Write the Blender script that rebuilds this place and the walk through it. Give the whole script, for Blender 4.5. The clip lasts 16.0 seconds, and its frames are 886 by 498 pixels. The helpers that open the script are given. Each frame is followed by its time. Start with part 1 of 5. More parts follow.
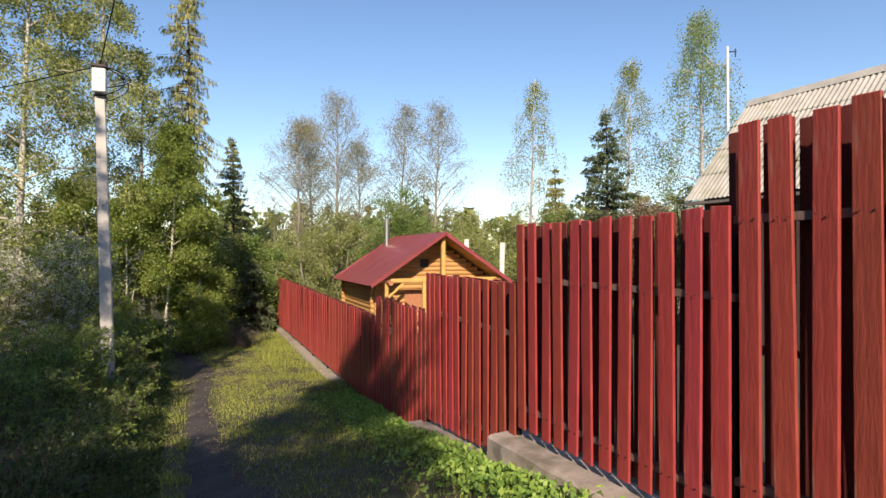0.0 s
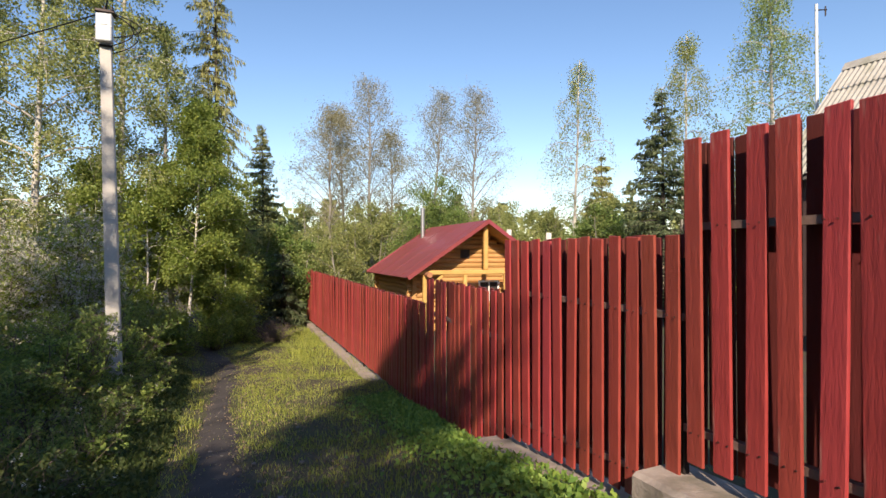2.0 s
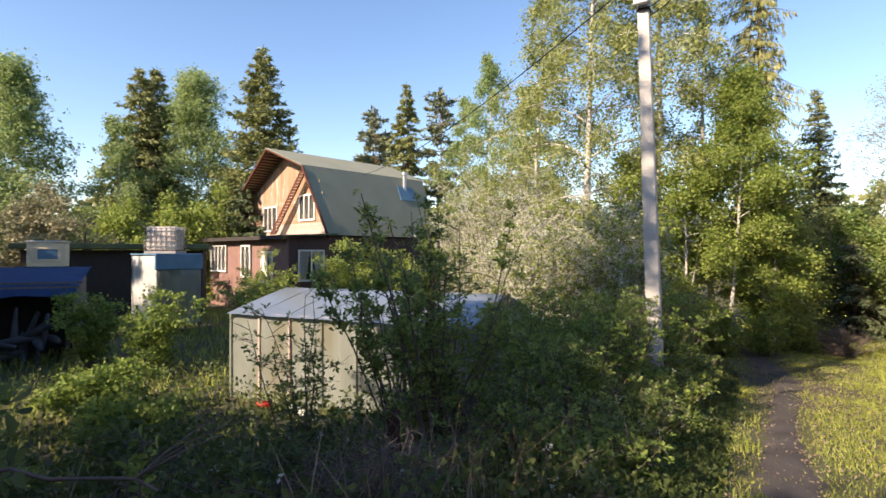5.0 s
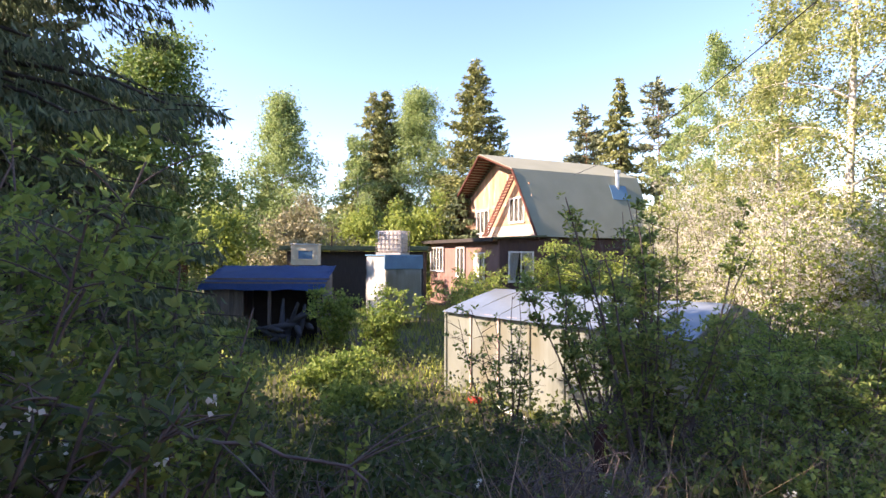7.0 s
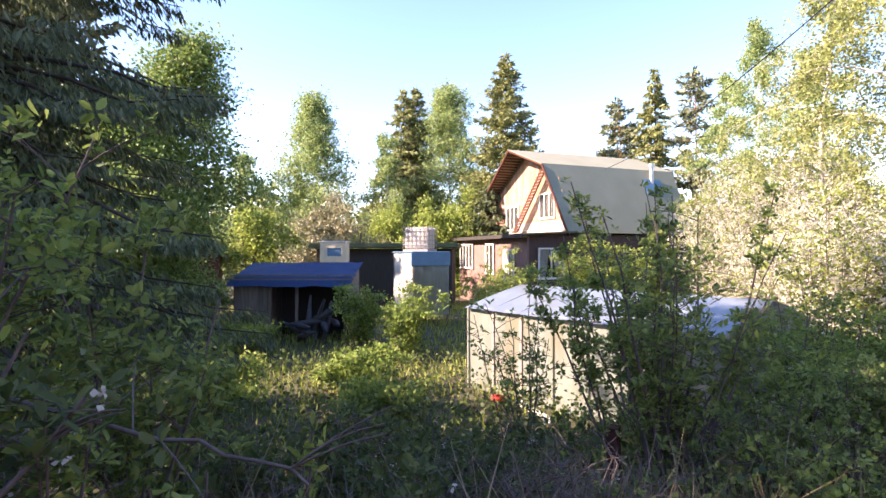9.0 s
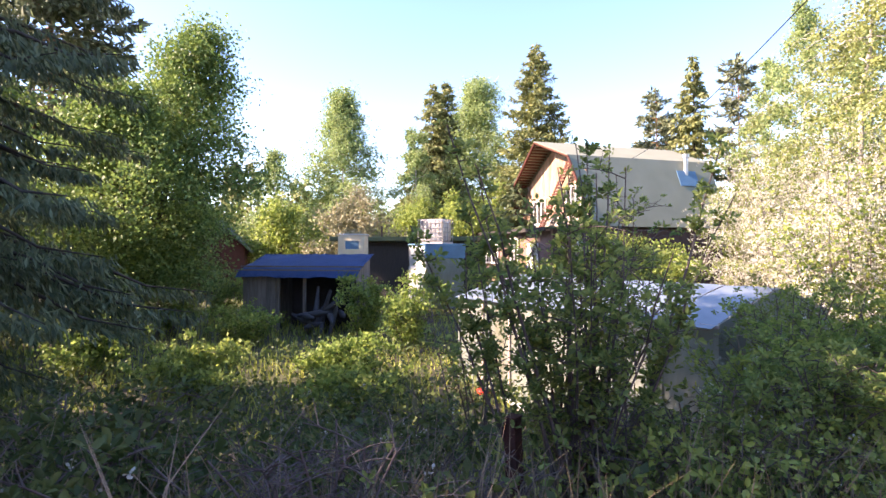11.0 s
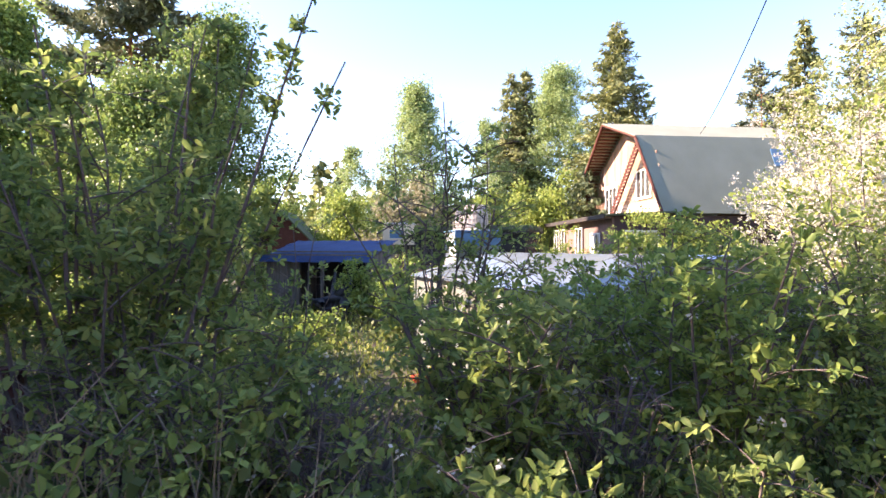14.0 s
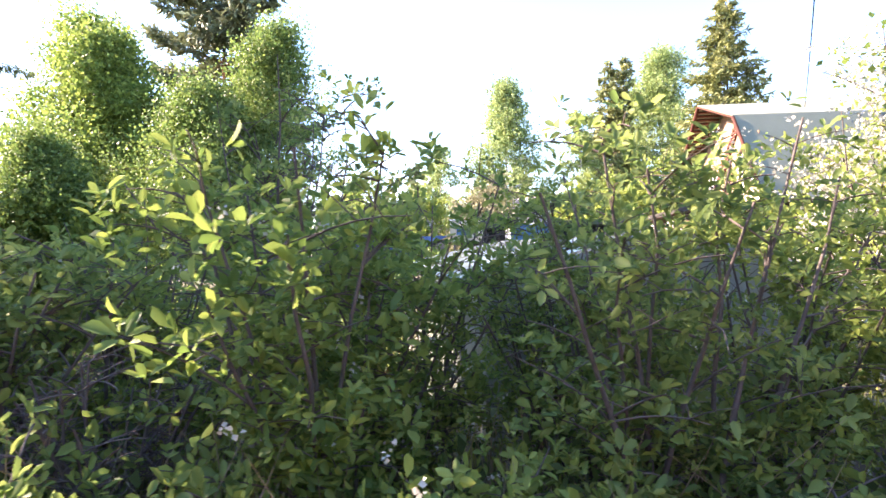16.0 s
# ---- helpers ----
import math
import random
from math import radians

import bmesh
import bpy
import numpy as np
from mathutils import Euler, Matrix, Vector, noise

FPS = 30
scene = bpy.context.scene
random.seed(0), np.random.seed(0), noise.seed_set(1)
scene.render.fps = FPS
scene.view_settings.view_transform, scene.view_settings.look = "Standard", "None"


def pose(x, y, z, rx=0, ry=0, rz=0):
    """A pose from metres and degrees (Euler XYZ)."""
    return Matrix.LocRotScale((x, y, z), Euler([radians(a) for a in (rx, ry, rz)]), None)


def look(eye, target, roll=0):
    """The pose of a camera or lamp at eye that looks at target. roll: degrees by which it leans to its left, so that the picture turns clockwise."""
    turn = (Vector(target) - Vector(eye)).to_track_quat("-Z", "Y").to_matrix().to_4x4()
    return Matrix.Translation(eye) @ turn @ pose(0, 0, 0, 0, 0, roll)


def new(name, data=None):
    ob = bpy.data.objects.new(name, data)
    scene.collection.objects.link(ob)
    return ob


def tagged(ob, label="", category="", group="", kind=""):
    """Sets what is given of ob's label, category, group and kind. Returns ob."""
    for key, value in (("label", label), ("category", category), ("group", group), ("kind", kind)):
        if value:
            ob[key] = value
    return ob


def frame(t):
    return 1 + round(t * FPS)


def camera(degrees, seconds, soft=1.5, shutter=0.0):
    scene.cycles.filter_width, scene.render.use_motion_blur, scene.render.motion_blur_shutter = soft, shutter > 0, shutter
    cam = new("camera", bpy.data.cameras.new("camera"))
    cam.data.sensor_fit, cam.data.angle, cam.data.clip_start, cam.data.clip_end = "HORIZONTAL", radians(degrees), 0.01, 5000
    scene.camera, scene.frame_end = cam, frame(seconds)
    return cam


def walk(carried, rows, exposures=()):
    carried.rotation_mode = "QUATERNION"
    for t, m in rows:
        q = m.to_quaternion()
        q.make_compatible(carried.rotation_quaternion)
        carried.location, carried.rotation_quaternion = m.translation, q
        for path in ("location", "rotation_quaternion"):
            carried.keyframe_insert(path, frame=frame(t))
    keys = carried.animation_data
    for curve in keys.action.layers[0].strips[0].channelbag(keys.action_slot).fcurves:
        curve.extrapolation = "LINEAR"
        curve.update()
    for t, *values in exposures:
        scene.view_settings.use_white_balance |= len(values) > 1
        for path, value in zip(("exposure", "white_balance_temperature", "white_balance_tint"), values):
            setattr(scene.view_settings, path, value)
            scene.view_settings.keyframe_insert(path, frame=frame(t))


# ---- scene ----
cam = camera(79.2, 16.0, shutter=0.12)
METRES, EYE, TILT, LEAN, TURN = 11.5, 1.5, 0.0, 0.0, -26.0
ROWS = [
    (0.0, -0.0006, -0.0002, 0.0005, -0.15, 0.42, 0.02),
    (0.5, -0.0130, 0.0407, -0.0088, 1.26, 0.30, -0.09),
    (1.0, -0.0234, 0.0838, -0.0181, 2.07, 0.40, -0.08),
    (1.5, -0.0361, 0.1197, -0.0257, 2.60, 0.34, -0.08),
    (2.0, -0.0513, 0.1611, -0.0356, 2.84, 0.43, -0.07),
    (2.5, -0.0708, 0.1973, -0.0465, 3.22, 0.39, -0.08),
    (3.0, -0.0873, 0.2267, -0.0535, 5.49, 0.51, -0.05),
    (3.5, -0.1092, 0.2453, -0.0578, 12.33, 0.57, -0.06),
    (4.0, -0.1244, 0.2591, -0.0599, 24.85, 0.65, -0.07),
    (4.5, -0.1277, 0.2750, -0.0643, 42.05, 0.71, 0.17),
    (5.0, -0.1416, 0.2910, -0.0670, 55.80, 0.53, 0.04),
    (7.5, -0.1460, 0.2977, -0.0642, 79.42, 0.74, -0.21),
    (8.0, -0.1430, 0.3006, -0.0642, 80.47, 0.77, -0.17),
    (8.5, -0.1454, 0.3066, -0.0661, 80.99, 0.66, -0.15),
    (9.0, -0.1590, 0.3219, -0.0695, 81.52, 0.39, 0.03),
    (11.5, -0.2011, 0.4636, -0.0983, 86.61, 0.28, -0.06),
    (12.0, -0.2111, 0.5112, -0.1065, 87.27, 0.35, 0.17),
    (12.5, -0.2265, 0.5581, -0.1149, 89.42, 0.32, 0.21),
    (13.0, -0.2396, 0.6076, -0.1204, 91.40, 0.29, 0.27),
    (13.5, -0.2576, 0.6498, -0.1283, 94.49, 0.40, 0.00),
    (14.0, -0.2907, 0.6936, -0.1334, 97.64, 0.11, -0.23),
    (14.5, -0.3149, 0.7367, -0.1395, 100.76, 0.23, -0.23),
    (15.0, -0.3481, 0.7807, -0.1468, 104.27, 0.28, -0.13),
    (15.5, -0.3729, 0.8285, -0.1517, 107.34, 0.34, -0.01),
    (16.0, -0.4032, 0.8768, -0.1549, 110.10, 0.36, 0.18),
]
walk(cam, [(t, pose(0, 0, EYE, TILT, LEAN, TURN) @ pose(METRES * x, METRES * y, METRES * z, 90 + pitch, roll, yaw)) for t, x, y, z, yaw, pitch, roll in ROWS],
     exposures=[(0.0, 0.62, 6650, 16), (3.5, 0.8, 6700, 17), (5.0, 1.15, 6900, 19), (7.3, 1.98, 6850, 29), (9.2, 2.15, 6850, 31), (12.0, 2.25, 6750, 31), (14.5, 2.42, 6700, 29), (16.0, 2.8, 6700, 26)])

# ---- light ----
SUN_DIR = Vector((-0.40, -0.917, 0.0)).normalized()
SUN_EL = radians(31)
world = bpy.data.worlds.new("sky_world")
world.use_nodes = True
scene.world = world
wn = world.node_tree.nodes
sky = wn.new("ShaderNodeTexSky")
sky.sky_type = "NISHITA"
sky.sun_disc = False
sky.sun_elevation = SUN_EL
sky.sun_rotation = math.atan2(SUN_DIR.x, SUN_DIR.y)
sky.air_density, sky.dust_density, sky.ozone_density = 1.0, 0.2, 1.5
wn["Background"].inputs["Strength"].default_value = 0.12
rich = wn.new("ShaderNodeHueSaturation")
rich.inputs["Saturation"].default_value = 1.12
world.node_tree.links.new(sky.outputs["Color"], rich.inputs["Color"])
world.node_tree.links.new(rich.outputs["Color"], wn["Background"].inputs["Color"])
sun = new("sun", bpy.data.lights.new("sun", "SUN"))
sun.data.energy, sun.data.angle, sun.data.color = 5.0, radians(0.6), (1.0, 0.87, 0.66)
to_sun = Vector((SUN_DIR.x * math.cos(SUN_EL), SUN_DIR.y * math.cos(SUN_EL), math.sin(SUN_EL)))
sun.matrix_world = look(to_sun * 60, (0, 0, 0))


# ---- materials ----
def shade(name, col, col2=None, rough=0.8, metal=0.0, scale=6.0, fine=60.0, bump=0.2, island=0.0, obj=0.0,
          stretch=(1, 1, 1), through_light=0.0, spec=0.3, blotch=None, blotch_at=0.62):
    """A surface with two scales of variation, optional spread from leaf to leaf or piece to piece, and fine relief."""
    m = bpy.data.materials.new(name)
    m.use_nodes = True
    nt = m.node_tree
    n, link = nt.nodes, nt.links.new
    b = n["Principled BSDF"]
    col2 = col2 or tuple(c * 0.7 for c in col)
    tc = n.new("ShaderNodeTexCoord")
    mp = n.new("ShaderNodeMapping")
    mp.inputs["Scale"].default_value = stretch
    link(tc.outputs["Object"], mp.inputs["Vector"])
    n1, n2 = n.new("ShaderNodeTexNoise"), n.new("ShaderNodeTexNoise")
    n1.inputs["Scale"].default_value, n2.inputs["Scale"].default_value = scale, fine
    n1.inputs["Detail"].default_value, n2.inputs["Detail"].default_value = 4, 3
    link(mp.outputs["Vector"], n1.inputs["Vector"])
    link(mp.outputs["Vector"], n2.inputs["Vector"])
    add = n.new("ShaderNodeMath")
    add.operation = "MULTIPLY_ADD"
    link(n2.outputs["Fac"], add.inputs[0])
    add.inputs[1].default_value = 0.45
    link(n1.outputs["Fac"], add.inputs[2])
    ramp = n.new("ShaderNodeMapRange")
    ramp.inputs["From Min"].default_value, ramp.inputs["From Max"].default_value = 0.45, 1.0
    link(add.outputs[0], ramp.inputs["Value"])
    mix = n.new("ShaderNodeMix")
    mix.data_type = "RGBA"
    mix.inputs["A"].default_value, mix.inputs["B"].default_value = (*col, 1), (*col2, 1)
    link(ramp.outputs["Result"], mix.inputs["Factor"])
    out = mix.outputs["Result"]
    if blotch:
        n3 = n.new("ShaderNodeTexNoise")
        n3.inputs["Scale"].default_value, n3.inputs["Detail"].default_value = scale * 0.45, 5
        link(mp.outputs["Vector"], n3.inputs["Vector"])
        r3 = n.new("ShaderNodeMapRange")
        r3.inputs["From Min"].default_value, r3.inputs["From Max"].default_value = blotch_at - 0.06, blotch_at + 0.06
        link(n3.outputs["Fac"], r3.inputs["Value"])
        mb = n.new("ShaderNodeMix")
        mb.data_type = "RGBA"
        mb.inputs["B"].default_value = (*blotch, 1)
        link(out, mb.inputs["A"])
        link(r3.outputs["Result"], mb.inputs["Factor"])
        out = mb.outputs["Result"]
    for amount, kind in ((island, "ShaderNodeNewGeometry"), (obj, "ShaderNodeObjectInfo")):
        if amount:
            src = n.new(kind)
            hsv = n.new("ShaderNodeHueSaturation")
            val, hue = n.new("ShaderNodeMapRange"), n.new("ShaderNodeMapRange")
            sock = src.outputs["Random Per Island"] if kind == "ShaderNodeNewGeometry" else src.outputs["Random"]
            val.inputs["To Min"].default_value, val.inputs["To Max"].default_value = 1 - amount, 1 + amount
            hue.inputs["To Min"].default_value, hue.inputs["To Max"].default_value = 0.5 + amount * 0.06, 0.5 - amount * 0.06
            link(sock, val.inputs["Value"])
            link(sock, hue.inputs["Value"])
            link(val.outputs["Result"], hsv.inputs["Value"])
            link(hue.outputs["Result"], hsv.inputs["Hue"])
            link(out, hsv.inputs["Color"])
            out = hsv.outputs["Color"]
    link(out, b.inputs["Base Color"])
    b.inputs["Roughness"].default_value, b.inputs["Metallic"].default_value = rough, metal
    b.inputs["Specular IOR Level"].default_value = spec
    if bump:
        bp = n.new("ShaderNodeBump")
        bp.inputs["Strength"].default_value, bp.inputs["Distance"].default_value = bump, 0.02
        link(add.outputs[0], bp.inputs["Height"])
        link(bp.outputs["Normal"], b.inputs["Normal"])
    if through_light:
        tr = n.new("ShaderNodeBsdfTranslucent")
        link(out, tr.inputs["Color"])
        ms = n.new("ShaderNodeMixShader")
        ms.inputs["Fac"].default_value = through_light
        link(b.outputs[0], ms.inputs[1])
        link(tr.outputs[0], ms.inputs[2])
        link(ms.outputs[0], n["Material Output"].inputs["Surface"])
    return m


def leafy(name, col, spread=0.35, light=0.4):
    col = tuple(c * 1.3 for c in col)
    return shade(name, col, tuple(c * 0.75 for c in col), rough=0.55, scale=0.8, fine=9, bump=0, island=spread, through_light=light, spec=0.35)


M_EARTH = shade("grassy_earth", (0.085, 0.095, 0.035), (0.075, 0.06, 0.042), 0.95, scale=0.9, fine=14, bump=0.6, blotch=(0.075, 0.06, 0.048), blotch_at=0.54)
M_TRACK = shade("dark_track_soil", (0.042, 0.036, 0.034), (0.085, 0.072, 0.066), 0.95, scale=2.2, fine=38, bump=0.7)
M_GRASS = leafy("grass_blade", (0.25, 0.285, 0.06), 0.4, 0.35)
# darker green than grass_blade, for the tall grass along the hedge
M_GRASS_DARK = leafy("dark_grass_blade", (0.08, 0.105, 0.03), 0.4, 0.35)
M_STRAW = leafy("dry_straw", (0.24, 0.18, 0.11), 0.3, 0.2)
M_WEED = leafy("weed_leaf", (0.21, 0.33, 0.07), 0.35)
M_BUSH = leafy("shrub_leaf", (0.19, 0.26, 0.06), 0.4, 0.5)
M_BUSH_Y = leafy("young_leaf", (0.225, 0.285, 0.065), 0.35, 0.5)
M_BUSH_D = leafy("hedge_leaf", (0.19, 0.25, 0.07), 0.45, 0.55)
# hedge leaf darkened to paint in the deep shade near the start
M_BUSH_SHADE = leafy("shaded_hedge_leaf", (0.085, 0.115, 0.034), 0.45, 0.45)
M_BLOSSOM = leafy("blossom_petal", (0.48, 0.46, 0.39), 0.12, 0.3)
M_BIRCH_L = leafy("birch_leaf", (0.25, 0.28, 0.095), 0.35, 0.42)
M_BIRCH_G = leafy("fresh_birch_leaf", (0.25, 0.32, 0.125), 0.35, 0.5)
M_ASPEN_L = leafy("aspen_bud", (0.24, 0.225, 0.13), 0.3, 0.3)
M_WILLOW = leafy("willow_leaf", (0.155, 0.225, 0.06), 0.35, 0.4)
M_SPRUCE = leafy("spruce_needle", (0.19, 0.205, 0.075), 0.4, 0.2)
M_SPRUCE_D = leafy("dark_spruce_needle", (0.105, 0.135, 0.065), 0.45, 0.3)
M_SPRUCE_B = leafy("brownish_spruce_needle", (0.28, 0.28, 0.10), 0.35, 0.3)
M_PINE = leafy("pine_needle", (0.16, 0.18, 0.10), 0.35, 0.15)
M_BARK = shade("grey_bark", (0.10, 0.085, 0.07), (0.05, 0.04, 0.035), 0.95, scale=9, fine=40, bump=0.8, stretch=(1, 1, 0.3))
M_TWIG = shade("shrub_twig", (0.17, 0.135, 0.12), (0.085, 0.065, 0.058), 0.9, scale=12, fine=60, bump=0.4)
M_BIRCH = shade("birch_bark", (0.62, 0.58, 0.52), (0.35, 0.31, 0.28), 0.85, scale=2.5, fine=9, bump=0.3, stretch=(1, 1, 2.5), blotch=(0.04, 0.035, 0.03), blotch_at=0.66)
M_ASPEN = shade("aspen_bark", (0.33, 0.31, 0.27), (0.2, 0.18, 0.15), 0.9, scale=4, fine=20, bump=0.4)
M_PINEBARK = shade("pine_bark", (0.36, 0.17, 0.08), (0.2, 0.1, 0.06), 0.95, scale=6, fine=25, bump=0.7)
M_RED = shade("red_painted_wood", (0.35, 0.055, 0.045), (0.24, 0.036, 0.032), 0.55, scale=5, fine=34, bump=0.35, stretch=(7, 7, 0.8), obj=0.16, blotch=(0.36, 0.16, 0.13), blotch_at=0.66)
# same red paint, darkened for the shade between the two board rows
M_RED_BACK = shade("shaded_red_painted_wood", (0.15, 0.028, 0.024), (0.10, 0.02, 0.018), 0.8, scale=3.5, fine=26, bump=0.25, stretch=(6, 6, 0.7), obj=0.15)
M_RAIL = shade("grey_weathered_wood", (0.19, 0.13, 0.11), (0.12, 0.08, 0.07), 0.9, scale=8, fine=50, bump=0.4)
M_CONC = shade("rough_concrete", (0.42, 0.35, 0.30), (0.27, 0.22, 0.19), 0.95, scale=5, fine=42, bump=0.6, blotch=(0.20, 0.17, 0.13), blotch_at=0.6)
M_STEEL = shade("dark_screw_steel", (0.05, 0.04, 0.04), None, 0.5, 0.7, bump=0)
M_LOG = shade("varnished_log", (0.50, 0.30, 0.12), (0.38, 0.19, 0.06), 0.6, scale=3, fine=26, bump=0.2, stretch=(0.5, 4, 4), obj=0.1)
M_POST = shade("yellow_varnished_post", (0.58, 0.37, 0.12), (0.46, 0.27, 0.08), 0.55, scale=3, fine=22, bump=0.15, obj=0.08)
M_LOGEND = shade("log_end", (0.42, 0.2, 0.1), (0.3, 0.12, 0.06), 0.8, scale=10, fine=40, bump=0.2)
M_ROOFRED = shade("maroon_roof_sheet", (0.27, 0.055, 0.062), (0.21, 0.04, 0.048), 0.42, scale=1.2, fine=30, bump=0.06, obj=0.08, spec=0.5)
M_SLATE = shade("grey_asbestos_sheet", (0.46, 0.43, 0.38), (0.30, 0.28, 0.25), 0.95, scale=1.6, fine=16, bump=0.3, stretch=(1, 1, 1), blotch=(0.22, 0.22, 0.15), blotch_at=0.64)
M_MOSS = leafy("roof_moss", (0.10, 0.115, 0.02), 0.4, 0.1)
M_DEADLEAF = leafy("dead_brush", (0.17, 0.13, 0.085), 0.35, 0.1)
M_POLE = shade("pole_concrete", (0.55, 0.52, 0.48), (0.40, 0.38, 0.36), 0.9, scale=2, fine=40, bump=0.3)
M_BOX = shade("grey_plastic_box", (0.55, 0.58, 0.60), (0.47, 0.50, 0.52), 0.5, scale=4, fine=40, bump=0.05)
M_LENS = shade("clear_meter_window", (0.70, 0.74, 0.76), None, 0.15, bump=0)
M_CABLE = shade("black_cable", (0.012, 0.012, 0.014), None, 0.5, bump=0)
M_BROWNWALL = shade("brown_board_wall", (0.10, 0.058, 0.052), (0.07, 0.042, 0.038), 0.75, scale=3, fine=30, bump=0.2, obj=0.1, stretch=(4, 4, 0.6))
M_GABLE = shade("raw_pine_gable", (0.43, 0.275, 0.185), (0.34, 0.175, 0.105), 0.8, scale=2.4, fine=26, bump=0.2, stretch=(4, 4, 0.6), obj=0.22, blotch=(0.54, 0.42, 0.35), blotch_at=0.60)
M_GABLEW = shade("pale_board_gable", (0.52, 0.42, 0.37), (0.40, 0.28, 0.23), 0.8, scale=2.4, fine=26, bump=0.2, obj=0.1)
# lighter copy of the brown boards, sun on the house front painted in
M_PINKWALL = shade("sunlit_pink_brown_wall", (0.25, 0.15, 0.125), (0.19, 0.11, 0.095), 0.8, scale=2, fine=30, bump=0.15, obj=0.06)
M_LATH = shade("red_brown_lathing", (0.12, 0.042, 0.03), (0.08, 0.028, 0.02), 0.85, scale=3, fine=26, bump=0.2, obj=0.12)
M_ROOFGREY = shade("grey_green_roofing_felt", (0.26, 0.265, 0.205), (0.215, 0.22, 0.165), 0.8, scale=0.8, fine=22, bump=0.12)
M_WHITE = shade("white_window_paint", (0.78, 0.76, 0.72), (0.66, 0.64, 0.6), 0.5, scale=5, fine=40, bump=0.05)
M_CURTAIN = shade("white_net_curtain", (0.70, 0.64, 0.62), (0.58, 0.52, 0.50), 0.9, scale=8, fine=40, bump=0.2, through_light=0.3)
# near-black colour that paints unlit space behind windows and openings
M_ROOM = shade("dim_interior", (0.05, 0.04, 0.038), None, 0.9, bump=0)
M_TIN = shade("galvanised_sheet", (0.55, 0.55, 0.56), (0.42, 0.42, 0.44), 0.35, 0.8, scale=3, fine=25, bump=0.05)
M_BLUE = shade("blue_tarpaulin", (0.03, 0.10, 0.30), (0.02, 0.07, 0.22), 0.5, scale=2, fine=16, bump=0.5)
M_BLUETOP = shade("faded_blue_cover", (0.12, 0.24, 0.36), (0.09, 0.18, 0.28), 0.5, scale=2, fine=16, bump=0.3)
M_FILM = shade("clouded_white_film", (0.70, 0.70, 0.68), (0.52, 0.53, 0.52), 0.4, scale=2.5, fine=11, bump=0.5, stretch=(3, 3, 0.5), through_light=0.25)
M_BOARDGREY = shade("weathered_grey_board", (0.23, 0.20, 0.18), (0.13, 0.11, 0.10), 0.95, scale=4, fine=34, bump=0.5, stretch=(5, 5, 0.5), obj=0.2)
# dark fascia board; also paints the shade inside the open long shed
M_DARKBOARD = shade("dark_board_and_shade", (0.06, 0.05, 0.045), (0.035, 0.03, 0.028), 0.9, scale=4, fine=34, bump=0.4, stretch=(5, 5, 0.5))
M_IBC = shade("milky_plastic_tank", (0.72, 0.66, 0.62), (0.62, 0.56, 0.53), 0.4, scale=2, fine=20, bump=0.05, through_light=0.2)
M_CAGE = shade("galvanised_cage_tube", (0.50, 0.46, 0.45), None, 0.45, 0.6, bump=0)
M_YELLOW = shade("cream_painted_plywood", (0.82, 0.70, 0.50), (0.74, 0.60, 0.40), 0.6, scale=3, fine=30, bump=0.1)
M_DARKROOF = shade("mossy_green_felt", (0.13, 0.15, 0.075), (0.09, 0.10, 0.06), 0.95, scale=2, fine=20, bump=0.3)
M_RUST = shade("rusted_steel", (0.115, 0.045, 0.035), (0.06, 0.028, 0.024), 0.85, 0.2, scale=14, fine=70, bump=0.5)
M_RUBBLE = shade("grey_cloth_heap", (0.10, 0.10, 0.115), (0.06, 0.06, 0.07), 0.9, scale=4, fine=20, bump=0.5)
M_STONE = shade("pale_stone", (0.22, 0.20, 0.18), (0.14, 0.125, 0.11), 0.9, scale=6, fine=40, bump=0.5, obj=0.25)
M_REDTOY = shade("red_plastic", (0.6, 0.05, 0.03), None, 0.4, bump=0)

# glass: a real pane
M_GLASS = bpy.data.materials.new("window_glass")
M_GLASS.use_nodes = True
_g = M_GLASS.node_tree.nodes["Principled BSDF"]
_g.inputs["Base Color"].default_value = (0.85, 0.9, 0.9, 1)
_g.inputs["IOR"].default_value = 1.25
_g.inputs["Transmission Weight"].default_value, _g.inputs["Roughness"].default_value = 1.0, 0.02

# greenhouse sheet: cloudy twin-wall polycarbonate
M_POLY = shade("cloudy_polycarbonate", (0.38, 0.405, 0.36), (0.27, 0.285, 0.245), 0.35, scale=1.4, fine=9, bump=0.12, stretch=(2, 2, 0.4), through_light=0.45, spec=0.5, blotch=(0.29, 0.28, 0.21), blotch_at=0.6)
M_POLYROOF = shade("clear_polycarbonate_roof", (0.26, 0.30, 0.36), (0.20, 0.24, 0.29), 0.14, scale=1.2, fine=8, bump=0.1, through_light=0.3, spec=0.8)


# ---- mesh helpers ----
def mesh_ob(name, verts, faces, material, parent=None, label="", smooth=False):
    me = bpy.data.meshes.new(name)
    me.from_pydata([tuple(v) for v in verts], [], [tuple(int(i) for i in f) for f in faces])
    if smooth:
        me.polygons.foreach_set("use_smooth", [True] * len(me.polygons))
    me.materials.append(material)
    ob = new(name, me)
    ob.parent = parent
    if label:
        ob["label"] = label
    return ob


def part(name, bm, material, parent=None, label="", smooth=False):
    bmesh.ops.recalc_face_normals(bm, faces=bm.faces)
    me = bpy.data.meshes.new(name)
    bm.to_mesh(me)
    bm.free()
    if smooth:
        me.polygons.foreach_set("use_smooth", [True] * len(me.polygons))
    me.materials.append(material)
    ob = new(name, me)
    ob.parent = parent
    if label:
        ob["label"] = label
    return ob


